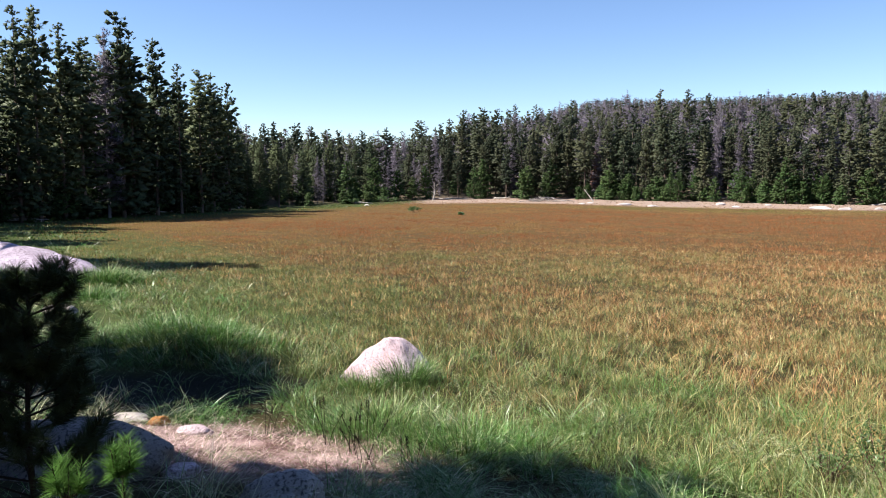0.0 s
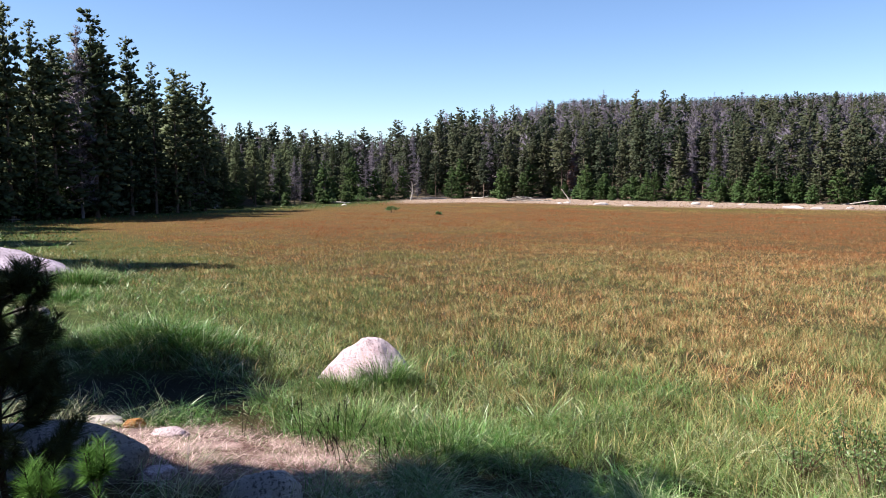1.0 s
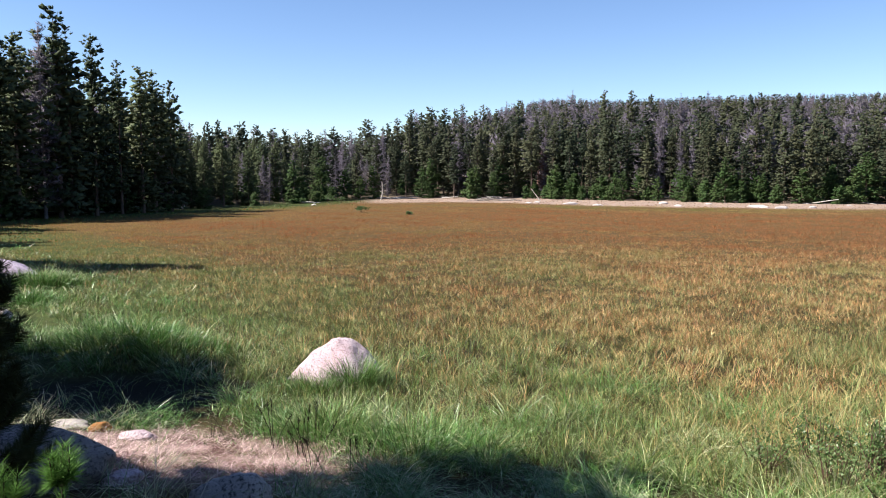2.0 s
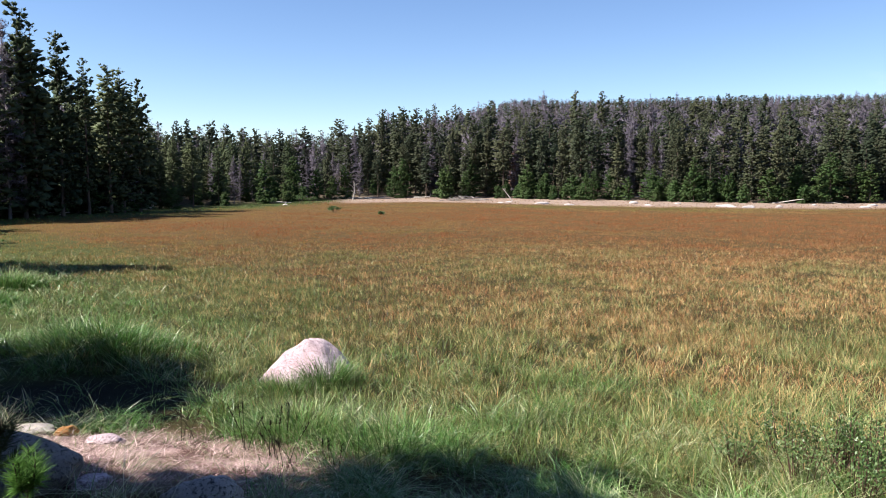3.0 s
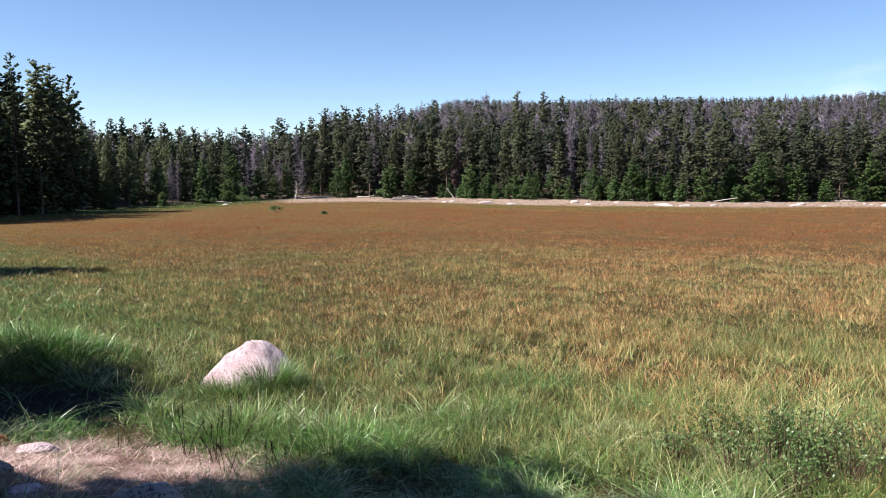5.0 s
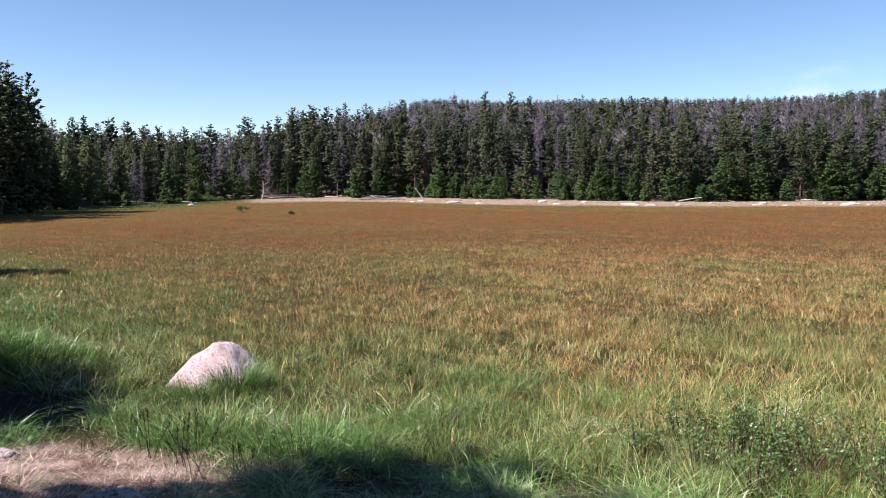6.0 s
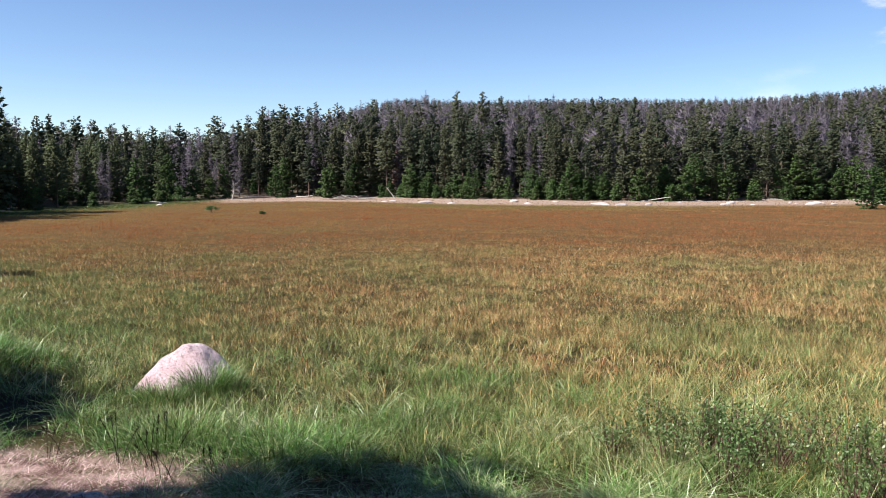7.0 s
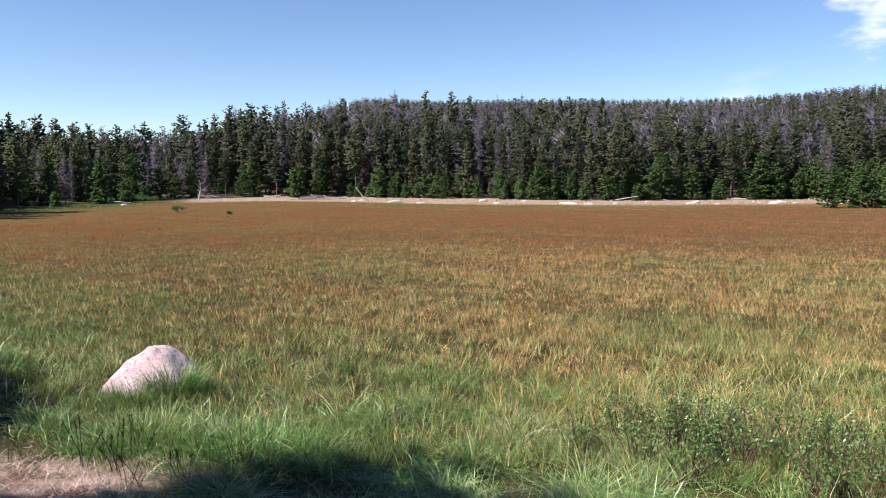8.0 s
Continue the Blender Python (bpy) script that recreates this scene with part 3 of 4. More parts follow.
pick = np.random.default_rng(5).random(len(back)) + np.array([0.12 * smooth_step((s[2] - 30) / 60) * smooth_step((s[0] - 15) / 25) for s in back])
deep = [s[2] > 26 for s in back]
tree_bank("green_woods", [s for s, p, d in zip(back, pick, deep) if p < 0.50 and d], M["needle_far"], M["bark"], 31, "dense green pine woods on the hillside")
tree_bank("inner_woods", [s for s, p, d in zip(back, pick, deep) if p < 0.70 and not d], M["needle_far"], M["bark"], 33, "close-grown green pine woods behind the shore trees", bare=0.08)
tree_bank("dead_woods", [s for s, p, d in zip(back, pick, deep) if p >= (0.50 if d else 0.70)], M["needle_dead"], M["bark_dead"], 32, "grey dead pines standing through the woods", True, 0.25, 0.75, 0.45, 0.55, 0.6, 6, 1.2)


def hill_woods():
    """Spots of the small far trees on the hill."""
    r = np.random.default_rng(23)
    a, d = np.radians(r.uniform(2, 62, 26000)), np.sqrt(r.uniform(170 ** 2, 365 ** 2, 26000))
    x, y = d * np.sin(a), d * np.cos(a)
    sd = shore_distance(x, y)
    cells, found = {}, []
    for px, py, s in zip(x, y, sd):
        if not 100 < s < 300 or len(found) > 3300:
            continue
        c = (int(px // 4), int(py // 4))
        if any((px - qx) ** 2 + (py - qy) ** 2 < 8.0 for i in (-1, 0, 1) for j in (-1, 0, 1) for qx, qy in cells.get((c[0] + i, c[1] + j), ())):
            continue
        cells.setdefault(c, []).append((px, py))
        found.append((px, py, s))
    return found


far_spots = hill_woods()
pick = np.random.default_rng(6).random(len(far_spots))
tree_bank("hill_woods", [s for s, p in zip(far_spots, pick) if p < 0.5], M["needle_far"], M["bark"], 35, "small far green pines covering the hill", False, 0.12, 0.6, 0.7, 1.0, 1.3, 3, 1.5, (0.5, 0.85))
tree_bank("dead_hill_woods", [s for s, p in zip(far_spots, pick) if p >= 0.5], M["needle_dead"], M["bark_dead"], 36, "grey dead pines scattered over the hill", True, 0.15, 1.3, 0.7, 1.0, 1.0, 5, 1.4, (0.5, 0.85))

# trees beside and behind the viewpoint, which shade the bank
HOLLOW_GROVE = [(-9.2, 7.2, 0, 0.6), (-9.4, 8.22, 3, 0.72), (-10.2, 9.1, 5, 0.68), (-10.6, 7.52, 0, 0.66), (-11.5, 8.52, 0, 0.66), (-9.9, 6.94, 3, 0.7), (-12.3, 7.34, 0, 0.9),
                (-12.0, 8.35, 6, 0.75), (-13.2, 6.9, 2, 0.9), (-12.6, 9.2, 3, 0.74)]
BAY_GROVE = [(-18.2, 19.7, 6, 1.0), (-21.6, 20.9, 6, 1.0), (-24, 25, 0, 0.9), (-29, 30, 4, 1.0), (-26, 27.5, 6, 1.0)]
BANK_GROVE = [(-10.5, 2.8, 0, 0.95), (-8.9, 3.1, 2, 0.92), (-10.0, 3.0, 0, 0.95), (-10.8, 3.0, 2, 0.9), (-8.2, 3.1, 3, 0.95), (-7.2, 3.2, 2, 0.72), (-8.1, 3.3, 1, 0.80),
              (-9.0, 3.3, 4, 0.75), (-6.9, 3.1, 0, 0.68), (-6.4, 2.75, 3, 0.55), (-8.0, 2.7, 0, 0.8), (-5.7, 3.25, 0, 0.66), (-5.1, 3.25, 3, 0.5), (-4.5, 3.3, 5, 0.62),
              (-6.8, 3.75, 6, 0.62), (-7.3, 3.45, 6, 0.66), (-6.2, 3.45, 6, 0.62), (-6.7, 4.0, 6, 0.6), (-7.5, 3.9, 6, 0.68), (-7.2, 4.45, 6, 0.68)]
for x, y, k, size in HOLLOW_GROVE + BAY_GROVE + BANK_GROVE:
    plant(SHADE[k], x, y, size, 40 * k + 100 * x)
# more pines out of view, added to cut the skylight on the bank
ring = random.Random(12)
for k in range(22):
    a, d = radians(ring.uniform(100, 265)), ring.uniform(6, 24)
    plant(SHADE[k % 6], d * math.sin(a), min(1.5, d * math.cos(a)), ring.uniform(0.8, 1.1), ring.uniform(0, 360))
for k in range(18):
    a, d = radians(ring.uniform(115, 245)), ring.uniform(4.5, 11)
    plant(SHADE[k % 6], d * math.sin(a), d * math.cos(a), ring.uniform(1.0, 1.3), ring.uniform(0, 360))
for k in range(6):
    plant(SHADE[k % 6], ring.uniform(-30, -20), ring.uniform(3, 15), ring.uniform(0.8, 1.0), ring.uniform(0, 360))


# ---- grass ----
def blades(name, x, y, height, width, dry, tone, lean, bend, material, r, label, joints=2, swirl=0.7, outward=0.4, soft=0.0):
    """Tapered, bent blades: one at each (x, y), leaning outward from its tuft."""
    n = len(x)
    a = r.uniform(0, 2 * np.pi, n)
    la = outward + r.normal(0, swirl, n)
    face = np.stack([np.cos(a), np.sin(a), np.zeros(n)], -1) * (width / 2)[:, None]
    push = np.stack([np.cos(la), np.sin(la), np.zeros(n)], -1)
    base = np.stack([x, y, ground_z(x, y) - 0.015], -1)
    rows, shade = [], []
    for k in range(joints + 1):
        t = k / joints
        up = height * (t - 0.42 * np.minimum(bend, 1.6) * t * t)
        p = base + push * (height * (lean * t + 0.6 * bend * t * t))[:, None]
        p[:, 2] += up
        if k < joints:
            w = face * (1 - 0.25 * t)
            rows += [p - w, p + w]
            shade += [dry - 0.22 + 0.3 * t] * 2
        else:
            rows.append(p)
            shade.append(dry + 0.12)
    v = np.stack(rows, 1).reshape(-1, 3)
    per = 2 * joints + 1
    i = np.arange(n)[:, None] * per
    tris = [i + [2 * (joints - 1), 2 * joints - 1, 2 * joints]]
    for k in range(joints - 1):
        b = 2 * k
        tris += [i + [b, b + 1, b + 3], i + [b, b + 3, b + 2]]
    facing = None
    if soft:
        facing = r.normal(0, soft, (n, 3)) + (0, 0, 1)
        facing = np.repeat(facing / np.linalg.norm(facing, axis=1, keepdims=True), per, 0)
    ob = new(name, tri_mesh(name, v, np.concatenate(tris), material, {"dry": np.clip(np.stack(shade, 1).ravel(), 0, 1), "tone": np.repeat(tone, per)}, normals=facing))
    return tagged(ob, label, "grass", kind="stuff")


def scatter(n, near, far, az_from, az_to, r, tuft=9, spread=0.055):
    """Tufts thinning out evenly with the distance from the bank."""
    c = n // tuft
    a, d = np.radians(r.uniform(az_from, az_to, c)), np.exp(r.uniform(math.log(near), math.log(far), c))
    a, d = np.repeat(a, tuft), np.repeat(d, tuft)
    s = spread * np.clip(d / 9, 0.8, 6)
    ox, oy = r.normal(0, 1, c * tuft) * s, r.normal(0, 1, c * tuft) * s
    return d * np.sin(a) + ox, d * np.cos(a) + oy, np.repeat(r.random(c), tuft), d, np.arctan2(oy, ox), np.repeat(r.random(c), tuft)


def make_meadow(name, label, seed, count, near, far, joints):
    r = np.random.default_rng(seed)
    x, y, tuft_tone, d, out, size = scatter(count, near, far, -52, 62, r, 16, 0.045)
    sd = shore_distance(x, y)
    az = np.degrees(np.arctan2(x, y))
    strip = 1.5 - strip_width(az) + 2 * wave(x, y, 6, 1.0) + 3.0 * (r.random(len(x)) ** 2 - 0.3)
    gaps = np.clip(0.72 + (0.28 * wave(x, y, 0.45, 7.0) + 0.32 * wave(x, y, 0.17, 2.0)) * np.clip(20 / d, 0, 1), 0.06, 1)
    # the two outer belts run into one another
    blend = smooth_step((32 - d) / 12) if joints == 1 and far < 40 else smooth_step((d - 19) / 12) if near > 15 else 1.0
    ok = (sd < -0.2) & ((sd < strip) | (d < 30)) & (r.random(len(x)) < gaps * blend) & (hollow(x, y) < 0.4)
    x, y, tuft_tone, d, sd, out, size = x[ok], y[ok], tuft_tone[ok], d[ok], sd[ok], out[ok], size[ok]
    strip = strip[ok]
    n = len(x)
    # green at the wet near shore, straw further out, rust across the far half
    dry = np.interp(-sd, (0, 2, 5, 10, 22, 45), (0.20, 0.32, 0.37, 0.445, 0.64, 0.84))
    afar = smooth_step((d - 22) / 20)
    dry = dry * (1 - afar) + np.interp(-sd, (0, 1.5, 4, 12, 45), (0.3, 0.5, 0.72, 0.80, 0.88)) * afar
    dry = dry - np.interp(az[ok], (8, 14, 33, 38), (0.3, 0.62, 0.55, 0.15)) * np.exp(-((sd - strip + 5) / 5.0) ** 2) * (d > 35)
    dry = dry + 0.10 * wave(x, y, 3.1, 0.4) + 0.08 * wave(x, y, 9.0, 1.4) + 0.6 * (tuft_tone - 0.5) * np.clip((20 / d) ** 1.6, 0.08, 1) + r.normal(0, 0.16, n) * np.clip((18 / d) ** 1.5, 0.08, 1)
    dry = dry + 0.06 * smooth_step((az[ok] - 12) / 22)
    high = (0.22 + 0.05 * r.normal(0, 1, n) + 0.04 * wave(x, y, 1.3, 2.2)).clip(0.08, 0.5) * np.interp(d, (8, 14, 26, 60, 80), (0.9, 0.6, 0.48, 0.45, 0.35)) * (0.7 + 0.6 * size)
    width = np.maximum(0.0042, 0.0005 * d) * r.uniform(0.7, 1.3, n)
    tone = 0.65 * ((tuft_tone * 7.3 + size) % 1) + 0.35 * r.random(n) + 0.12 * wave(x, y, 0.23, 6.0)
    # tone also follows the heading: darker to the left, brighter to the right
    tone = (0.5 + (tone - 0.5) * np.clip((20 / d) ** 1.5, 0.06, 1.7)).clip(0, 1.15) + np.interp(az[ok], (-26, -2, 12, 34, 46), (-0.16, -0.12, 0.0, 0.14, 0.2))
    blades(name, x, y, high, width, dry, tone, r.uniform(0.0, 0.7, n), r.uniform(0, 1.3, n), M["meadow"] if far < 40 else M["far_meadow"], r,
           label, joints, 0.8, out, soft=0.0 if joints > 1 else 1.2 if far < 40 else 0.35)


def make_shore_grass(name, seed, count, near, far, joints, label):
    r = np.random.default_rng(seed)
    x, y, tuft_tone, d, out, size = scatter(count, near, far, -52, 62, r, 64 if joints > 2 else 26, 0.085)
    sd = shore_distance(x, y)
    keep = np.interp(sd, (-3.6, -1.8, -0.4, 2.4, 4.5), (0, 0.5, 1, 1, 0.8)) * (1 - straw_share(x, y)) * bare_bank(x, y) * (1 - 0.88 * hollow(x, y))
    keep = keep * np.clip(0.5 + 1.0 * wave(x, y, 0.33, 3.0), 0.05, 1)
    ok = (r.random(len(x)) < keep)
    x, y, tuft_tone, d, sd, out, size = x[ok], y[ok], tuft_tone[ok], d[ok], sd[ok], out[ok], size[ok]
    n = len(x)
    dry = 0.19 + 0.24 * wave(x, y, 0.8, 0.9) + 0.62 * (tuft_tone - 0.5) + r.normal(0, 0.14, n) + np.interp(sd, (0, 3), (0, 0.15))
    tussock = np.exp(-((x + 3.5) / 1.2) ** 2 - ((y - 10.2) / 0.7) ** 2)
    high = (0.235 + 0.07 * r.normal(0, 1, n) + 0.08 * wave(x, y, 0.7, 1.2) + 0.35 * tussock).clip(0.1, 0.9) * (0.5 + 0.95 * size) * np.clip(0.85 + 0.6 * wave(x, y, 0.33, 3.0), 0.4, 1.5)
    high = np.minimum(high, np.interp(d, (6, 9, 12), (0.6, 0.45, 0.4)) + 0.4 * tussock)
    width = np.maximum(0.0042, 0.00052 * d) * r.uniform(0.7, 1.3, n)
    blades(name, x, y, high, width, dry, 0.5 * ((tuft_tone * 5.1 + size) % 1) + 0.5 * r.random(n), r.uniform(0.05, 0.7, n), r.uniform(0.5, 2.1, n), M["lush"], r,
           label, joints, 0.9, out)


def make_straw():
    r = np.random.default_rng(6)
    n = 120000
    x, y = r.uniform(-4.6, 1.2, n), r.uniform(4.0, 8.0, n)
    clump = np.clip(0.52 + 0.5 * wave(x, y, 0.09, 3.0) + 0.35 * wave(x, y, 0.28, 1.0), 0.05, 1)
    ok = r.random(n) < straw_share(x, y) * clump + 0.03
    x, y = x[ok], y[ok]
    n = len(x)
    green = (r.random(n) < np.clip(0.2 + 0.35 * wave(x, y, 0.22, 9.0), 0.03, 1)) * 0.6
    blades("straw", x, y, r.uniform(0.03, 0.12, n), r.uniform(0.0017, 0.0038, n), 0.74 + r.normal(0, 0.2, n) - green, r.random(n),
           r.uniform(0.5, 1.7, n), r.uniform(0.4, 1.8, n), M["straw"], r, "flattened pinkish dead grass on the bank", 2, 2.5)


def make_far_turf():
    r = np.random.default_rng(8)
    n = 60000
    a, d = np.radians(r.uniform(-50, 64, n)), r.uniform(34, 104, n)
    x, y = d * np.sin(a), d * np.cos(a)
    sd = shore_distance(x, y)
    ok = (sd > -strip_width(np.degrees(a)) - 1) & (sd < 2.5)
    x, y, sd, az = x[ok], y[ok], sd[ok], np.degrees(a[ok])
    n = len(x)
    pale = az > -2.5 + r.normal(0, 0.8, n)
    for name, here, dry, material, label in (("shore_turf", pale, 0.47, M["tan"], "short pale dry grass along the far shore"),
                                             ("green_turf", ~pale, 0.12, M["lush"], "short green grass at the foot of the woods")):
        px, py = x[here], y[here]
        m = len(px)
        blades(name, px, py, r.uniform(0.04, 0.14, m), r.uniform(0.03, 0.07, m), dry + r.normal(0, 0.12, m) + 0.1 * wave(px, py, 4, 1), 0.1 + 0.45 * r.random(m),
               r.uniform(0.1, 0.6, m), r.uniform(0, 0.6, m), material, r, label, 2, 2.5)


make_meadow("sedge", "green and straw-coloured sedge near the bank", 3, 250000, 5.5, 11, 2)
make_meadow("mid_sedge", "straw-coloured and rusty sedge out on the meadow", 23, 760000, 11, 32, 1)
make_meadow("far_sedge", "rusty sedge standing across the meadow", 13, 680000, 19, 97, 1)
make_shore_grass("shore_grass", 4, 215000, 3.6, 10, 3, "lush green bent grass along the near bank")
make_shore_grass("bay_grass", 14, 330000, 10, 46, 2, "short green grass round the left bay of the meadow")
make_straw()
make_far_turf()


def make_bank_grass():
    """Sparse short grass and litter on the bank under the viewpoint and the trees behind it."""
    r = np.random.default_rng(15)
    n = 32000
    a, d = r.uniform(0, 2 * np.pi, n), r.uniform(0.3, 1, n) ** 0.6 * 12
    x, y = d * np.sin(a), d * np.cos(a)
    sd = shore_distance(x, y)
    ok = (sd > 1.5) & (r.random(n) < np.clip(0.45 + 0.5 * wave(x, y, 0.6, 8.0), 0.08, 1))
    x, y = x[ok], y[ok]
    n = len(x)
    blades("bank_grass", x, y, r.uniform(0.05, 0.2, n), r.uniform(0.003, 0.006, n), 0.45 + r.normal(0, 0.25, n), r.random(n), r.uniform(0.1, 1, n), r.uniform(0.2, 1.3, n),
           M["lush"], r, "sparse short grass and dry litter on the bank", 2, 2.5)


make_bank_grass()


def tussock(x, y, wide, deep, high, count, seed, dry, label):
    """One thick clump of tall grass."""
    r = np.random.default_rng(seed)
    ox, oy = r.normal(0, 0.5, count) * wide, r.normal(0, 0.5, count) * deep
    px, py = x + ox, y + oy
    h = high * r.uniform(0.55, 1.1, count) * np.exp(-0.5 * (ox / wide) ** 2)
    blades("tussock", px, py, h, r.uniform(0.003, 0.0055, count) * max(1.0, y / 9), dry + r.normal(0, 0.14, count), r.random(count), r.uniform(0, 0.4, count), r.uniform(0.1, 1.2, count),
           M["lush"], r, label, 3, 0.9, np.arctan2(oy, ox))


tussock(-0.42, 8.72, 0.36, 0.2, 0.5, 1500, 1, 0.16, "thick grass clump against the pink boulder")
tussock(-0.85, 8.55, 0.55, 0.3, 0.34, 1100, 2, 0.15, "thick grass clump in front of the pink boulder")
tussock(-7.9, 17.7, 0.9, 0.5, 0.55, 2600, 3, 0.12, "bright green grass hummock beside the slab")
tussock(-10.2, 17.6, 1.6, 0.45, 0.42, 2400, 4, 0.14, "bright green grass hummock below the slab")
tussock(-3.5, 10.45, 1.3, 0.5, 0.42, 3600, 5, 0.08, "tall dark green grass hummock behind the hollow")
tussock(0.2, 6.6, 0.8, 0.4, 0.42, 1500, 6, 0.15, "thick arching green grass clump on the shore")
tussock(-0.6, 7.2, 0.8, 0.4, 0.40, 1500, 7, 0.22, "pale green grass clump on the shore")

tussock(-4.9, 10.7, 1.0, 0.5, 0.4, 2200, 8, 0.14, "bright green grass hummock in the sun")
tussock(-7.2, 15.3, 0.9, 0.4, 0.4, 1200, 9, 0.16, "low bright green grass hummock near a pale stone")


# ---- rocks ----
def rock(name, x, y, size, seed, material, label, sink=0.25, turn=0.0, rough=0.28, detail=5, group="", skew=(0.0, 0.0), peak=0.0):
    """A weathered boulder, part sunk into the ground; size is its whole length, depth and height."""
    bm = bmesh.new()
    bmesh.ops.create_icosphere(bm, subdivisions=detail, radius=1.0)
    off = Vector((seed * 3.7, seed * 1.9, seed * 5.3))
    for v in bm.verts:
        p = v.co.copy()
        k = 1 + rough * noise.noise(p * 1.1 + off) + rough * 0.45 * noise.noise(p * 2.6 + off) + rough * 0.14 * noise.noise(p * 7 + off) + rough * 0.05 * noise.noise(p * 18 + off)
        # a few worn flats
        for j in range(4):
            w = Vector((math.sin(seed + j * 2.4), math.cos(seed * 1.7 + j * 1.9), 0.35 + 0.3 * math.sin(seed * 0.7 + j))).normalized()
            lim = 0.86
            dp = (p * k).dot(w)
            if dp > lim:
                k *= 1 - 0.75 * (dp - lim) / dp
        q = p * k
        q.x, q.y = q.x * (1 - peak * max(-0.2, q.z)), q.y * (1 - peak * max(-0.2, q.z))
        v.co = Vector(((q.x + skew[0] * q.z) * size[0] / 2, (q.y + skew[1] * q.z) * size[1] / 2, q.z * size[2] / 2))
    for f in bm.faces:
        f.smooth = True
    me = bpy.data.meshes.new(name)
    bm.to_mesh(me)
    bm.free()
    me.materials.append(material)
    ob = new(name, me)
    ob.matrix_basis = pose(x, y, z_at(x, y) + size[2] * (0.5 - sink), 0, 0, turn)
    return tagged(ob, label, "rock", group)


rock("boulder", -0.64, 9.1, (1.26, 0.95, 0.98), 1.3, M["rock_pink"], "pale pink granite boulder half hidden in grass", 0.50, 10, rough=0.2, skew=(0.02, 0), peak=0.42)
rock("boulder", -11.3, 19.2, (6.0, 3.0, 1.66), 2.6, M["rock_grey"], "large grey granite slab in the grass", 0.59, -8, peak=0.3)
rock("boulder", -2.78, 5.3, (1.7, 0.9, 0.56), 9.3, M["rock_dark"], "grey lichened granite boulder on the bank", 0.40, 4, rough=0.13)
rock("boulder", -0.98, 4.58, (0.52, 0.45, 0.46), 5.2, M["rock_speck"], "small speckled grey granite boulder on the bank", 0.35, 0)
rock("stone", -3.03, 7.1, (0.46, 0.24, 0.12), 6.6, M["rock_pale"], "flat whitish stone in dead grass", 0.3, 8)
rock("stone", -2.72, 7.12, (0.22, 0.16, 0.11), 3.4, M["rock_rusty"], "small orange-brown stone in dead grass", 0.3, 30)
rock("stone", -2.3, 6.85, (0.34, 0.2, 0.12), 7.1, M["rock_pink"], "flat pinkish stone in dead grass", 0.3, 0)
rock("stone", -1.88, 5.3, (0.26, 0.2, 0.12), 7.9, M["rock_pink"], "small pinkish stone sunk in the bank", 0.3, 40)
rock("stone", -6.85, 13.5, (0.62, 0.42, 0.26), 8.3, M["rock_pale"], "flat pale stone in green grass", 0.35, 0)
stones = random.Random(4)
for k in range(34):
    a = radians(stones.uniform(9, 50)) if k else radians(-5.7)
    for d in np.arange(50, 110, 0.5):
        if shore_distance(d * math.sin(a), d * math.cos(a)) > -strip_width(math.degrees(a)) * 0.9:
            break
    d = d + stones.uniform(0, 6) if k else 74.0
    s = stones.uniform(0.3, 0.8)
    rock("shore_boulder", d * math.sin(a), d * math.cos(a), (s * stones.uniform(1.3, 2.4), s, s * 0.6), 9 + k, M["rock_pale"],
         "pale granite boulder on the far shore", 0.45, stones.uniform(-25, 25), detail=3, group="boulders on the far shore")


# ---- young pines along the far shore, and the few that stand out on it ----
shrub_rng = random.Random(33)
for k in range(125):
    a = radians(shrub_rng.uniform(11, 52) if k < 105 else shrub_rng.uniform(-9, 11))
    for d in np.arange(60, 130, 0.5):
        x, y = d * math.sin(a), d * math.cos(a)
        if shore_distance(x, y) > 0.2:
            d += shrub_rng.uniform(-1.6, 1.6)
            break
    plant(shrub_rng.choice(YOUNG), d * math.sin(a), d * math.cos(a), shrub_rng.uniform(0.65, 1.2), shrub_rng.uniform(0, 360))
for k in range(46):
    f = shrub_rng.uniform(0, 1)
    x, y = np.interp(f, (0, 0.45, 0.75, 1), (-25, -21, -14.5, -7)), np.interp(f, (0, 0.45, 0.75, 1), (42, 52, 68, 87))
    plant(shrub_rng.choice(YOUNG), float(x) - shrub_rng.uniform(-0.2, 3.0), float(y), shrub_rng.uniform(0.5, 1.1), shrub_rng.uniform(0, 360))
for x, y, k, size in [(-8.4, 84, 1, 0.9), (-9.6, 85, 0, 0.7), (-7.3, 85.5, 3, 1.1), (-10.8, 83, 1, 1.0), (-6.4, 84.5, 3, 1.0), (49.1, 50.8, 0, 1.1),
                      (51.6, 50.4, 2, 0.95), (53.4, 49.4, 2, 1.1), (52.8, 52.0, 0, 1.2), (55.2, 49.8, 2, 1.2), (54.5, 51.5, 2, 1.0), (57.5, 50.5, 2, 1.2), (60, 52, 2, 1.2)]:
    plant(YOUNG[k], x, y, size, 70 * k)


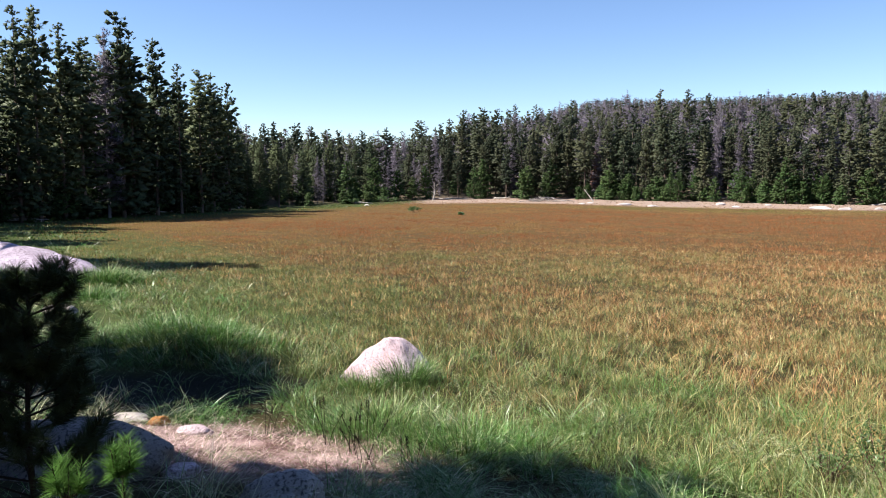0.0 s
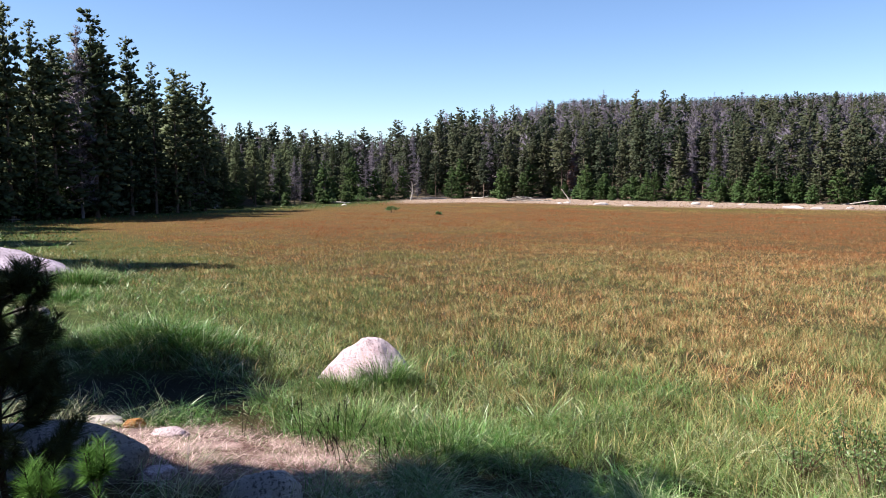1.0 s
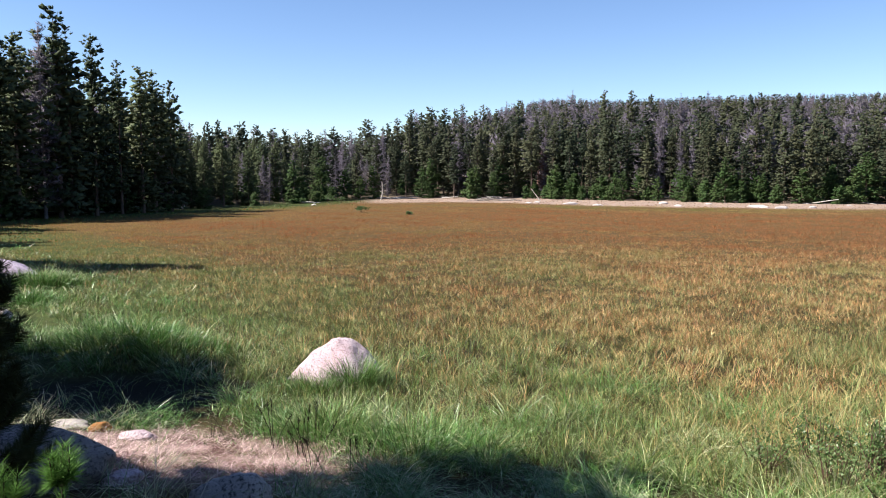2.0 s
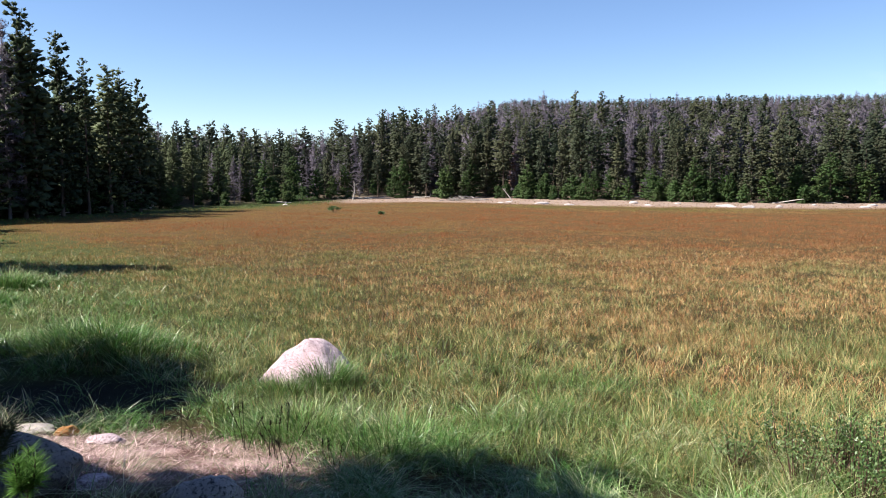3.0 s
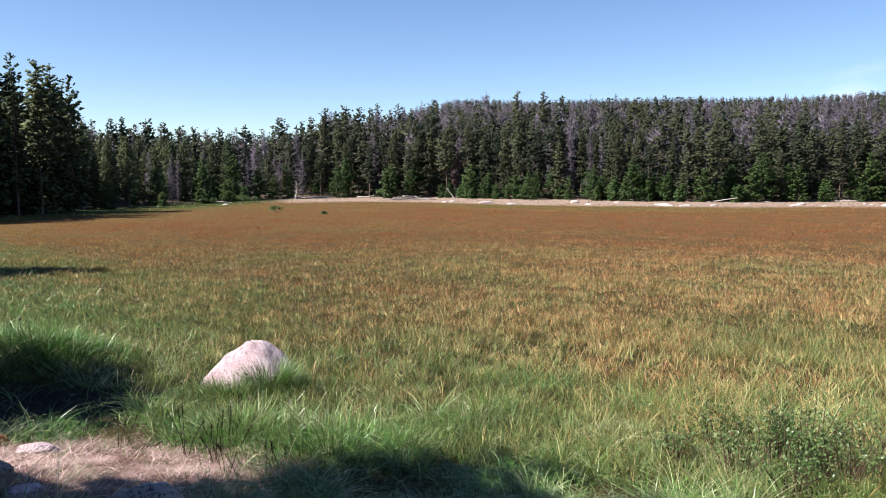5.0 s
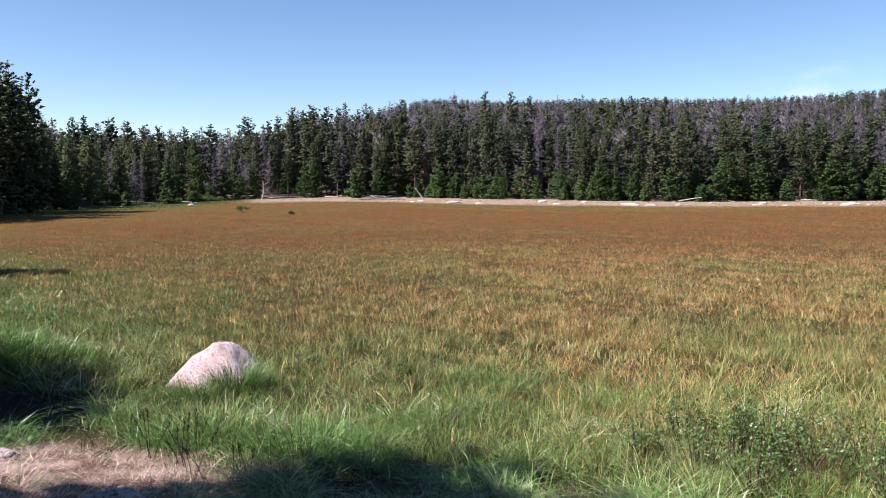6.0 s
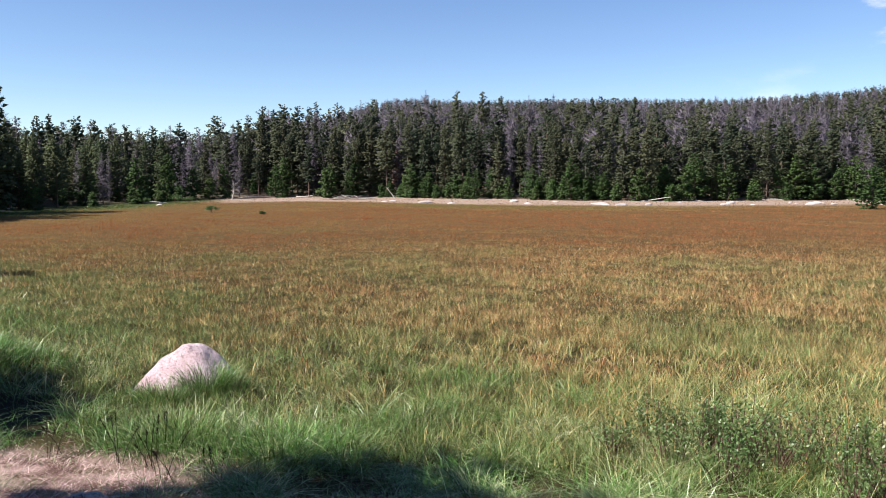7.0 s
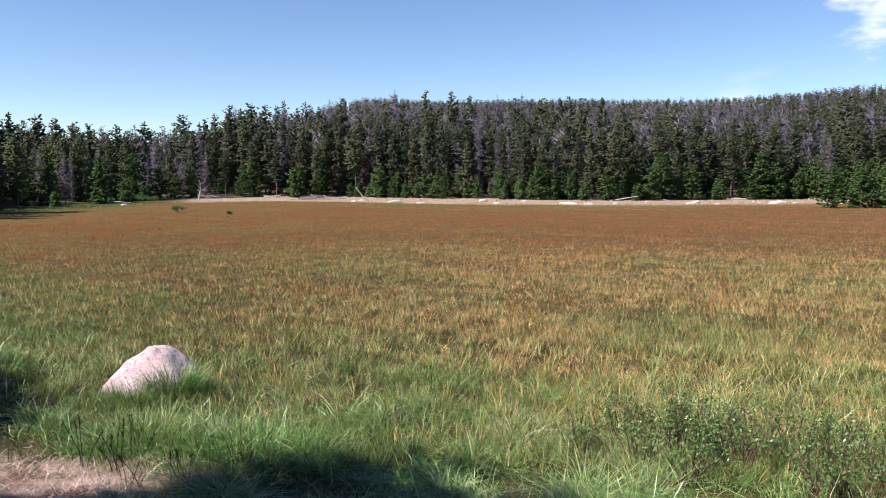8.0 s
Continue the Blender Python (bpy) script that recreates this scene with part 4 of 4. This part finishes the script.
# ---- saplings close by ----
def bottle_brush(path, length, width, count, r, spread=0.75):
    """Single needles all round a shoot, leaning towards its tip."""
    path = np.asarray(path, float)
    k = r.uniform(0, len(path) - 1, count)
    i = k.astype(int).clip(0, len(path) - 2)
    f = (k - i)[:, None]
    base = path[i] * (1 - f) + path[i + 1] * f
    way = path[i + 1] - path[i]
    way /= np.linalg.norm(way, axis=1, keepdims=True)
    out = np.cross(way, r.normal(size=way.shape))
    out /= np.linalg.norm(out, axis=1, keepdims=True)
    d = way * (1 - spread * 0.45) + out * spread
    d /= np.linalg.norm(d, axis=1, keepdims=True)
    return spikes(base, d, length * r.uniform(0.7, 1.15, count), width, r)


def sapling(x, y, height, seed, needle, label, reach=0.34, whorls=7, needles=170, length=0.055, low=0.22, lean=0.0, thick=0.011):
    r = np.random.default_rng(seed)
    ob = new("pine_sapling")
    z = np.linspace(-0.05, height, 8)
    stem = np.stack([0.015 * np.sin(z * 5 + seed) + lean * z, 0.015 * np.cos(z * 4 + seed), z], -1)
    part("trunk", tri_mesh("sapling_trunk", *tube(stem, thick * (1.15 - z / height * 0.8), 7), M["bark_dark"], smooth=True), ob)
    green, k = [bottle_brush(stem[-3:], length, 0.0026, needles, r, 0.6)], 0
    for level in np.linspace(low * height, height * 0.93, whorls):
        u = (height - level) / height
        for j in range(r.integers(4, 6)):
            a = r.uniform(0, 6.28)
            ln = (0.09 + reach * u ** 0.7) * r.uniform(0.75, 1.2)
            at = np.array([np.interp(level, z, stem[:, 0]), np.interp(level, z, stem[:, 1]), level])
            d = np.array([math.cos(a), math.sin(a), 0.35])
            path = np.array([at, at + d * ln * 0.5, at + d * ln * 0.8 + (0, 0, 0.03), at + d * ln + (0, 0, 0.09)])
            shoot = part("branch", tri_mesh("sapling_branch", *tube(path, [0.005, 0.0038, 0.003, 0.002], 4), M["bark_dark"]), ob)
            green.append(bottle_brush(path[1:], length, 0.0026, int(needles * (0.5 + ln * 2)), r))
            for side in (-1, 1):
                p = path[1] + (path[2] - path[1]) * r.uniform(0, 0.8)
                b = np.array([math.cos(a + side * 0.8), math.sin(a + side * 0.8), 0.4])
                twig = np.array([p, p + b * ln * 0.25, p + b * ln * 0.42 + (0, 0, 0.03)])
                green.append(bottle_brush(twig, length, 0.0026, int(needles * 0.5), r))
    tagged(part("foliage", tri_mesh("sapling_needles", *join(green), needle), ob), kind="stuff")
    ob.matrix_basis = pose(x, y, z_at(x, y), 0, 0, seed * 40)
    return tagged(ob, label, "sapling", "saplings on the bank")


sapling(-1.66, 3.0, 2.03 - z_at(-1.66, 3.0), 1, M["needle"], "dark shaded pine sapling with a slender trunk", 0.33, 13, 430, 0.068, 0.36, 0.0, 0.016)
sapling(-1.13, 2.25, 1.525 - z_at(-1.13, 2.25), 2, M["needle_tip"], "low bright green pine sapling on the bank", -0.20, 1, 170, 0.056, 0.9, 0, 0.008)
sapling(-0.97, 2.28, 1.58 - z_at(-0.97, 2.28), 3, M["needle_tip"], "low green pine sapling beside another", -0.20, 1, 170, 0.056, 0.9, 0, 0.008)


# ---- shrubs ----
def shrub(x, y, height, seed, label, leaf_size=0.028, stems=20, leaves=26, spread=0.6):
    r = np.random.default_rng(seed)
    ob = new("shrub")
    leafy = []
    for k in range(stems):
        a, out = r.uniform(0, 6.28), spread * height * r.uniform(0.2, 1.3)
        top = np.array([math.cos(a) * out, math.sin(a) * out, height * r.uniform(0.6, 1.1)])
        foot = np.array([math.cos(a), math.sin(a), 0]) * r.uniform(0.02, 0.3) * height
        path = np.array([foot, foot * 0.6 + top * 0.4 + (0, 0, 0.1 * height), top])
        part("stem", tri_mesh("shrub_stem", *tube(path, [0.005, 0.004, 0.002], 4), M["red_stem"]), ob)
        f = r.uniform(0.3, 1.0, leaves)[:, None]
        p = path[1] * (1 - f) + top * f + r.normal(0, 0.03, (leaves, 3))
        w = r.normal(0, 1, (leaves, 3)) + (0, 0, 0.6)
        w /= np.linalg.norm(w, axis=1, keepdims=True)
        side = np.cross(w, r.normal(size=w.shape))
        side /= np.linalg.norm(side, axis=1, keepdims=True)
        ln = (leaf_size * r.uniform(0.7, 1.4, leaves))[:, None]
        v = np.stack([p, p + w * ln * 0.5 + side * ln * 0.24, p + w * ln, p + w * ln * 0.5 - side * ln * 0.24], 1).reshape(-1, 3)
        i = np.arange(leaves)[:, None] * 4
        leafy.append((v, np.concatenate([i + [0, 1, 2], i + [0, 2, 3]])))
    tagged(part("foliage", tri_mesh("shrub_leaves", *join(leafy), M["leaf"]), ob), kind="stuff")
    ob.matrix_basis = pose(x, y, z_at(x, y) - 0.02, 0, 0, seed * 30)
    return tagged(ob, label, "shrub", "shrubs along the near shore")


for k, (az, d, h) in enumerate([(30.5, 6.9, 0.44), (33.5, 6.7, 0.50), (37.0, 6.8, 0.48), (35.6, 6.2, 0.42), (40.2, 6.7, 0.5), (42.5, 6.9, 0.54), (45.0, 6.8, 0.52), (46.5, 6.3, 0.5), (44.2, 6.1, 0.42), (48.5, 6.6, 0.5), (27.5, 6.6, 0.34), (32.0, 6.4, 0.42), (38.6, 6.5, 0.46), (34.8, 6.6, 0.5), (43.6, 6.5, 0.5), (36.2, 6.75, 0.62)]):
    shrub(d * math.sin(radians(az)), d * math.cos(radians(az)), h, 50 + k, "low red-stemmed shrub with small glossy leaves")
for k, (x, y, h) in enumerate([(-2.1, 57.5, 0.5), (1.3, 54, 0.2), (-6.2, 78, 0.8), (-5.2, 79, 0.7), (-8.9, 77, 0.6)]):
    shrub(x, y, h, 70 + k, "small dark green bush standing in the sedge", 0.07, 16, 50, 0.9)


def weed(x, y, height, seed, label):
    """A few thin dark stalks with small seed heads."""
    r = np.random.default_rng(seed)
    ob = new("weed")
    for k in range(4):
        lean = r.normal(0, 0.22, 2) * height
        foot = np.array([*r.normal(0, 0.06, 2), -0.03])
        top = np.array([*(foot[:2] + lean), height * r.uniform(0.75, 1.1)])
        path = np.array([foot, foot * 0.5 + top * 0.5 - (*(0.15 * lean), 0), top])
        part("stem", tri_mesh("weed_stem", *tube(path, [0.0035, 0.0028, 0.0018], 4), M["bark_dark"]), ob)
        n = 26
        f = r.uniform(0.55, 1.0, n)[:, None]
        way = r.normal(0, 1, (n, 3)) + (0, 0, 1.2)
        way /= np.linalg.norm(way, axis=1, keepdims=True)
        tagged(part("seed_head", tri_mesh("weed_seeds", *spikes(path[1] * (1 - f) + top * f, way, 0.03, 0.006, r), M["bark_dark"]), ob), kind="stuff")
    ob.matrix_basis = pose(x, y, z_at(x, y), 0, 0, seed * 50)
    return tagged(ob, label, "weed", "weeds on the bank")


for k, (x, y, h) in enumerate([(-1.05, 6.75, 0.42), (-0.82, 6.5, 0.36), (-0.62, 6.25, 0.34), (-0.3, 6.05, 0.3), (-1.62, 7.0, 0.3), (-0.75, 6.9, 0.4)]):
    weed(x, y, h, 90 + k, "dark dry stalks of a weed standing in the grass")


# ---- dead wood ----
def fallen_log(x, y, length, radius, turn, tilt, seed, label, name="fallen_log", lift=0.0):
    """A weathered trunk with a few broken branch stubs."""
    r = np.random.default_rng(seed)
    k = np.linspace(0, 1, 10)
    path = np.stack([k * length, 0.03 * length * np.sin(k * 3 + seed), 0.02 * length * np.sin(k * 4 + seed)], -1)
    bits = [tube(path, radius * (1.1 - 0.65 * k), 9)]
    for _ in range(4):
        f = r.uniform(0.25, 0.95)
        p = np.array([np.interp(f, k, path[:, i]) for i in range(3)])
        a = r.uniform(0, 6.28)
        d = np.array([0.3, math.cos(a), math.sin(a)]) * r.uniform(0.15, 0.45)
        bits.append(tube([p, p + d], [radius * 0.28, radius * 0.1], 5))
    ob = new(name, tri_mesh(name, *join(bits), M["log"], smooth=True))
    ob.matrix_basis = pose(x, y, z_at(x, y) + radius * 0.8 + lift, 0, -tilt, turn)
    return tagged(ob, label, "log", "dead wood along the shore")


fallen_log(16.6, 84.2, 1.75, 0.075, 158, 55, 1, "bleached pole leaning at the wood's edge", "leaning_log", -0.1)


def snag(x, y, height, seed, label):
    """A bleached, broken dead tree with bare crooked limbs."""
    r = np.random.default_rng(seed)
    k = np.linspace(0, 1, 7)
    path = np.stack([0.12 * height * np.sin(k * 2.4), 0.05 * height * np.sin(k * 4), k * height - 0.1], -1)
    ob = new("snag")
    part("trunk", tri_mesh("snag_trunk", *tube(path, 0.085 * (1.15 - 0.8 * k), 7), M["log"], smooth=True), ob)
    for j in range(6):
        f, a = r.uniform(0.35, 0.95), r.uniform(0, 6.28)
        p = np.array([np.interp(f, k, path[:, i]) for i in range(3)])
        d = np.array([math.cos(a), 0.5 * math.sin(a), r.uniform(0.2, 0.9)]) * height * r.uniform(0.18, 0.4)
        part("branch", tri_mesh("snag_branch", *tube([p, p + d * 0.55 + (0.05, 0, 0), p + d], [0.04, 0.028, 0.01], 5), M["log"]), ob)
    ob.matrix_basis = pose(x, y, z_at(x, y), 0, 0, 0)
    return tagged(ob, label, "snag")


def brush_pile(x, y, wide, deep, high, count, seed, label):
    """A low heap of bleached branches."""
    r = np.random.default_rng(seed)
    ob = new("brush_pile")
    for k in range(count):
        p = np.array([r.normal(0, 0.32) * wide, r.normal(0, 0.3) * deep, 0.0])
        p[2] = z_at(x + p[0], y + p[1]) - z_at(x, y) + r.uniform(0.02, high) * math.exp(-(2.2 * p[0] / wide) ** 2)
        a, ln = r.normal(0, 0.5) + math.pi * r.integers(2), r.uniform(0.5, 1.5)
        d = np.array([math.cos(a), math.sin(a), r.uniform(-0.15, 0.2)]) * ln / 2
        rad = r.uniform(0.014, 0.04)
        part("branch", tri_mesh("dead_branch", *tube([p - d, p + r.normal(0, 0.05, 3), p + d], [rad, rad * 0.8, rad * 0.4], 5), M["log"] if k % 3 else M["bark_dead"]), ob)
    ob.matrix_basis = pose(x, y, z_at(x, y))
    return tagged(ob, label, "brush")


brush_pile(11.4, 86.0, 4.4, 1.2, 0.5, 70, 4, "low heap of bleached dead branches at the wood's edge")
snag(-1.2, 90.0, 2.2, 3, "small bleached dead tree with bare crooked limbs")
log_rng = random.Random(9)
for k in range(22):
    a = radians(log_rng.uniform(-13, 50))
    for d in np.arange(36, 130, 0.5):
        if shore_distance(d * math.sin(a), d * math.cos(a)) > -0.6:
            break
    d += log_rng.uniform(0, 3.5)
    fallen_log(d * math.sin(a), d * math.cos(a), log_rng.uniform(1.5, 4), log_rng.uniform(0.05, 0.10), log_rng.uniform(-35, 35) - math.degrees(a), log_rng.uniform(-2, 6), 10 + k,
               "bleached fallen trunk lying under the trees")
for k in range(12):
    a = radians(log_rng.uniform(-31, -15))
    for d in np.arange(36, 130, 0.5):
        if shore_distance(d * math.sin(a), d * math.cos(a)) > 0.8:
            break
    d += log_rng.uniform(0, 3.0)
    fallen_log(d * math.sin(a), d * math.cos(a), log_rng.uniform(1.5, 3.5), log_rng.uniform(0.05, 0.09), log_rng.uniform(-40, 40) - math.degrees(a), log_rng.uniform(-2, 12), 40 + k,
               "bleached fallen trunk lying under the trees")
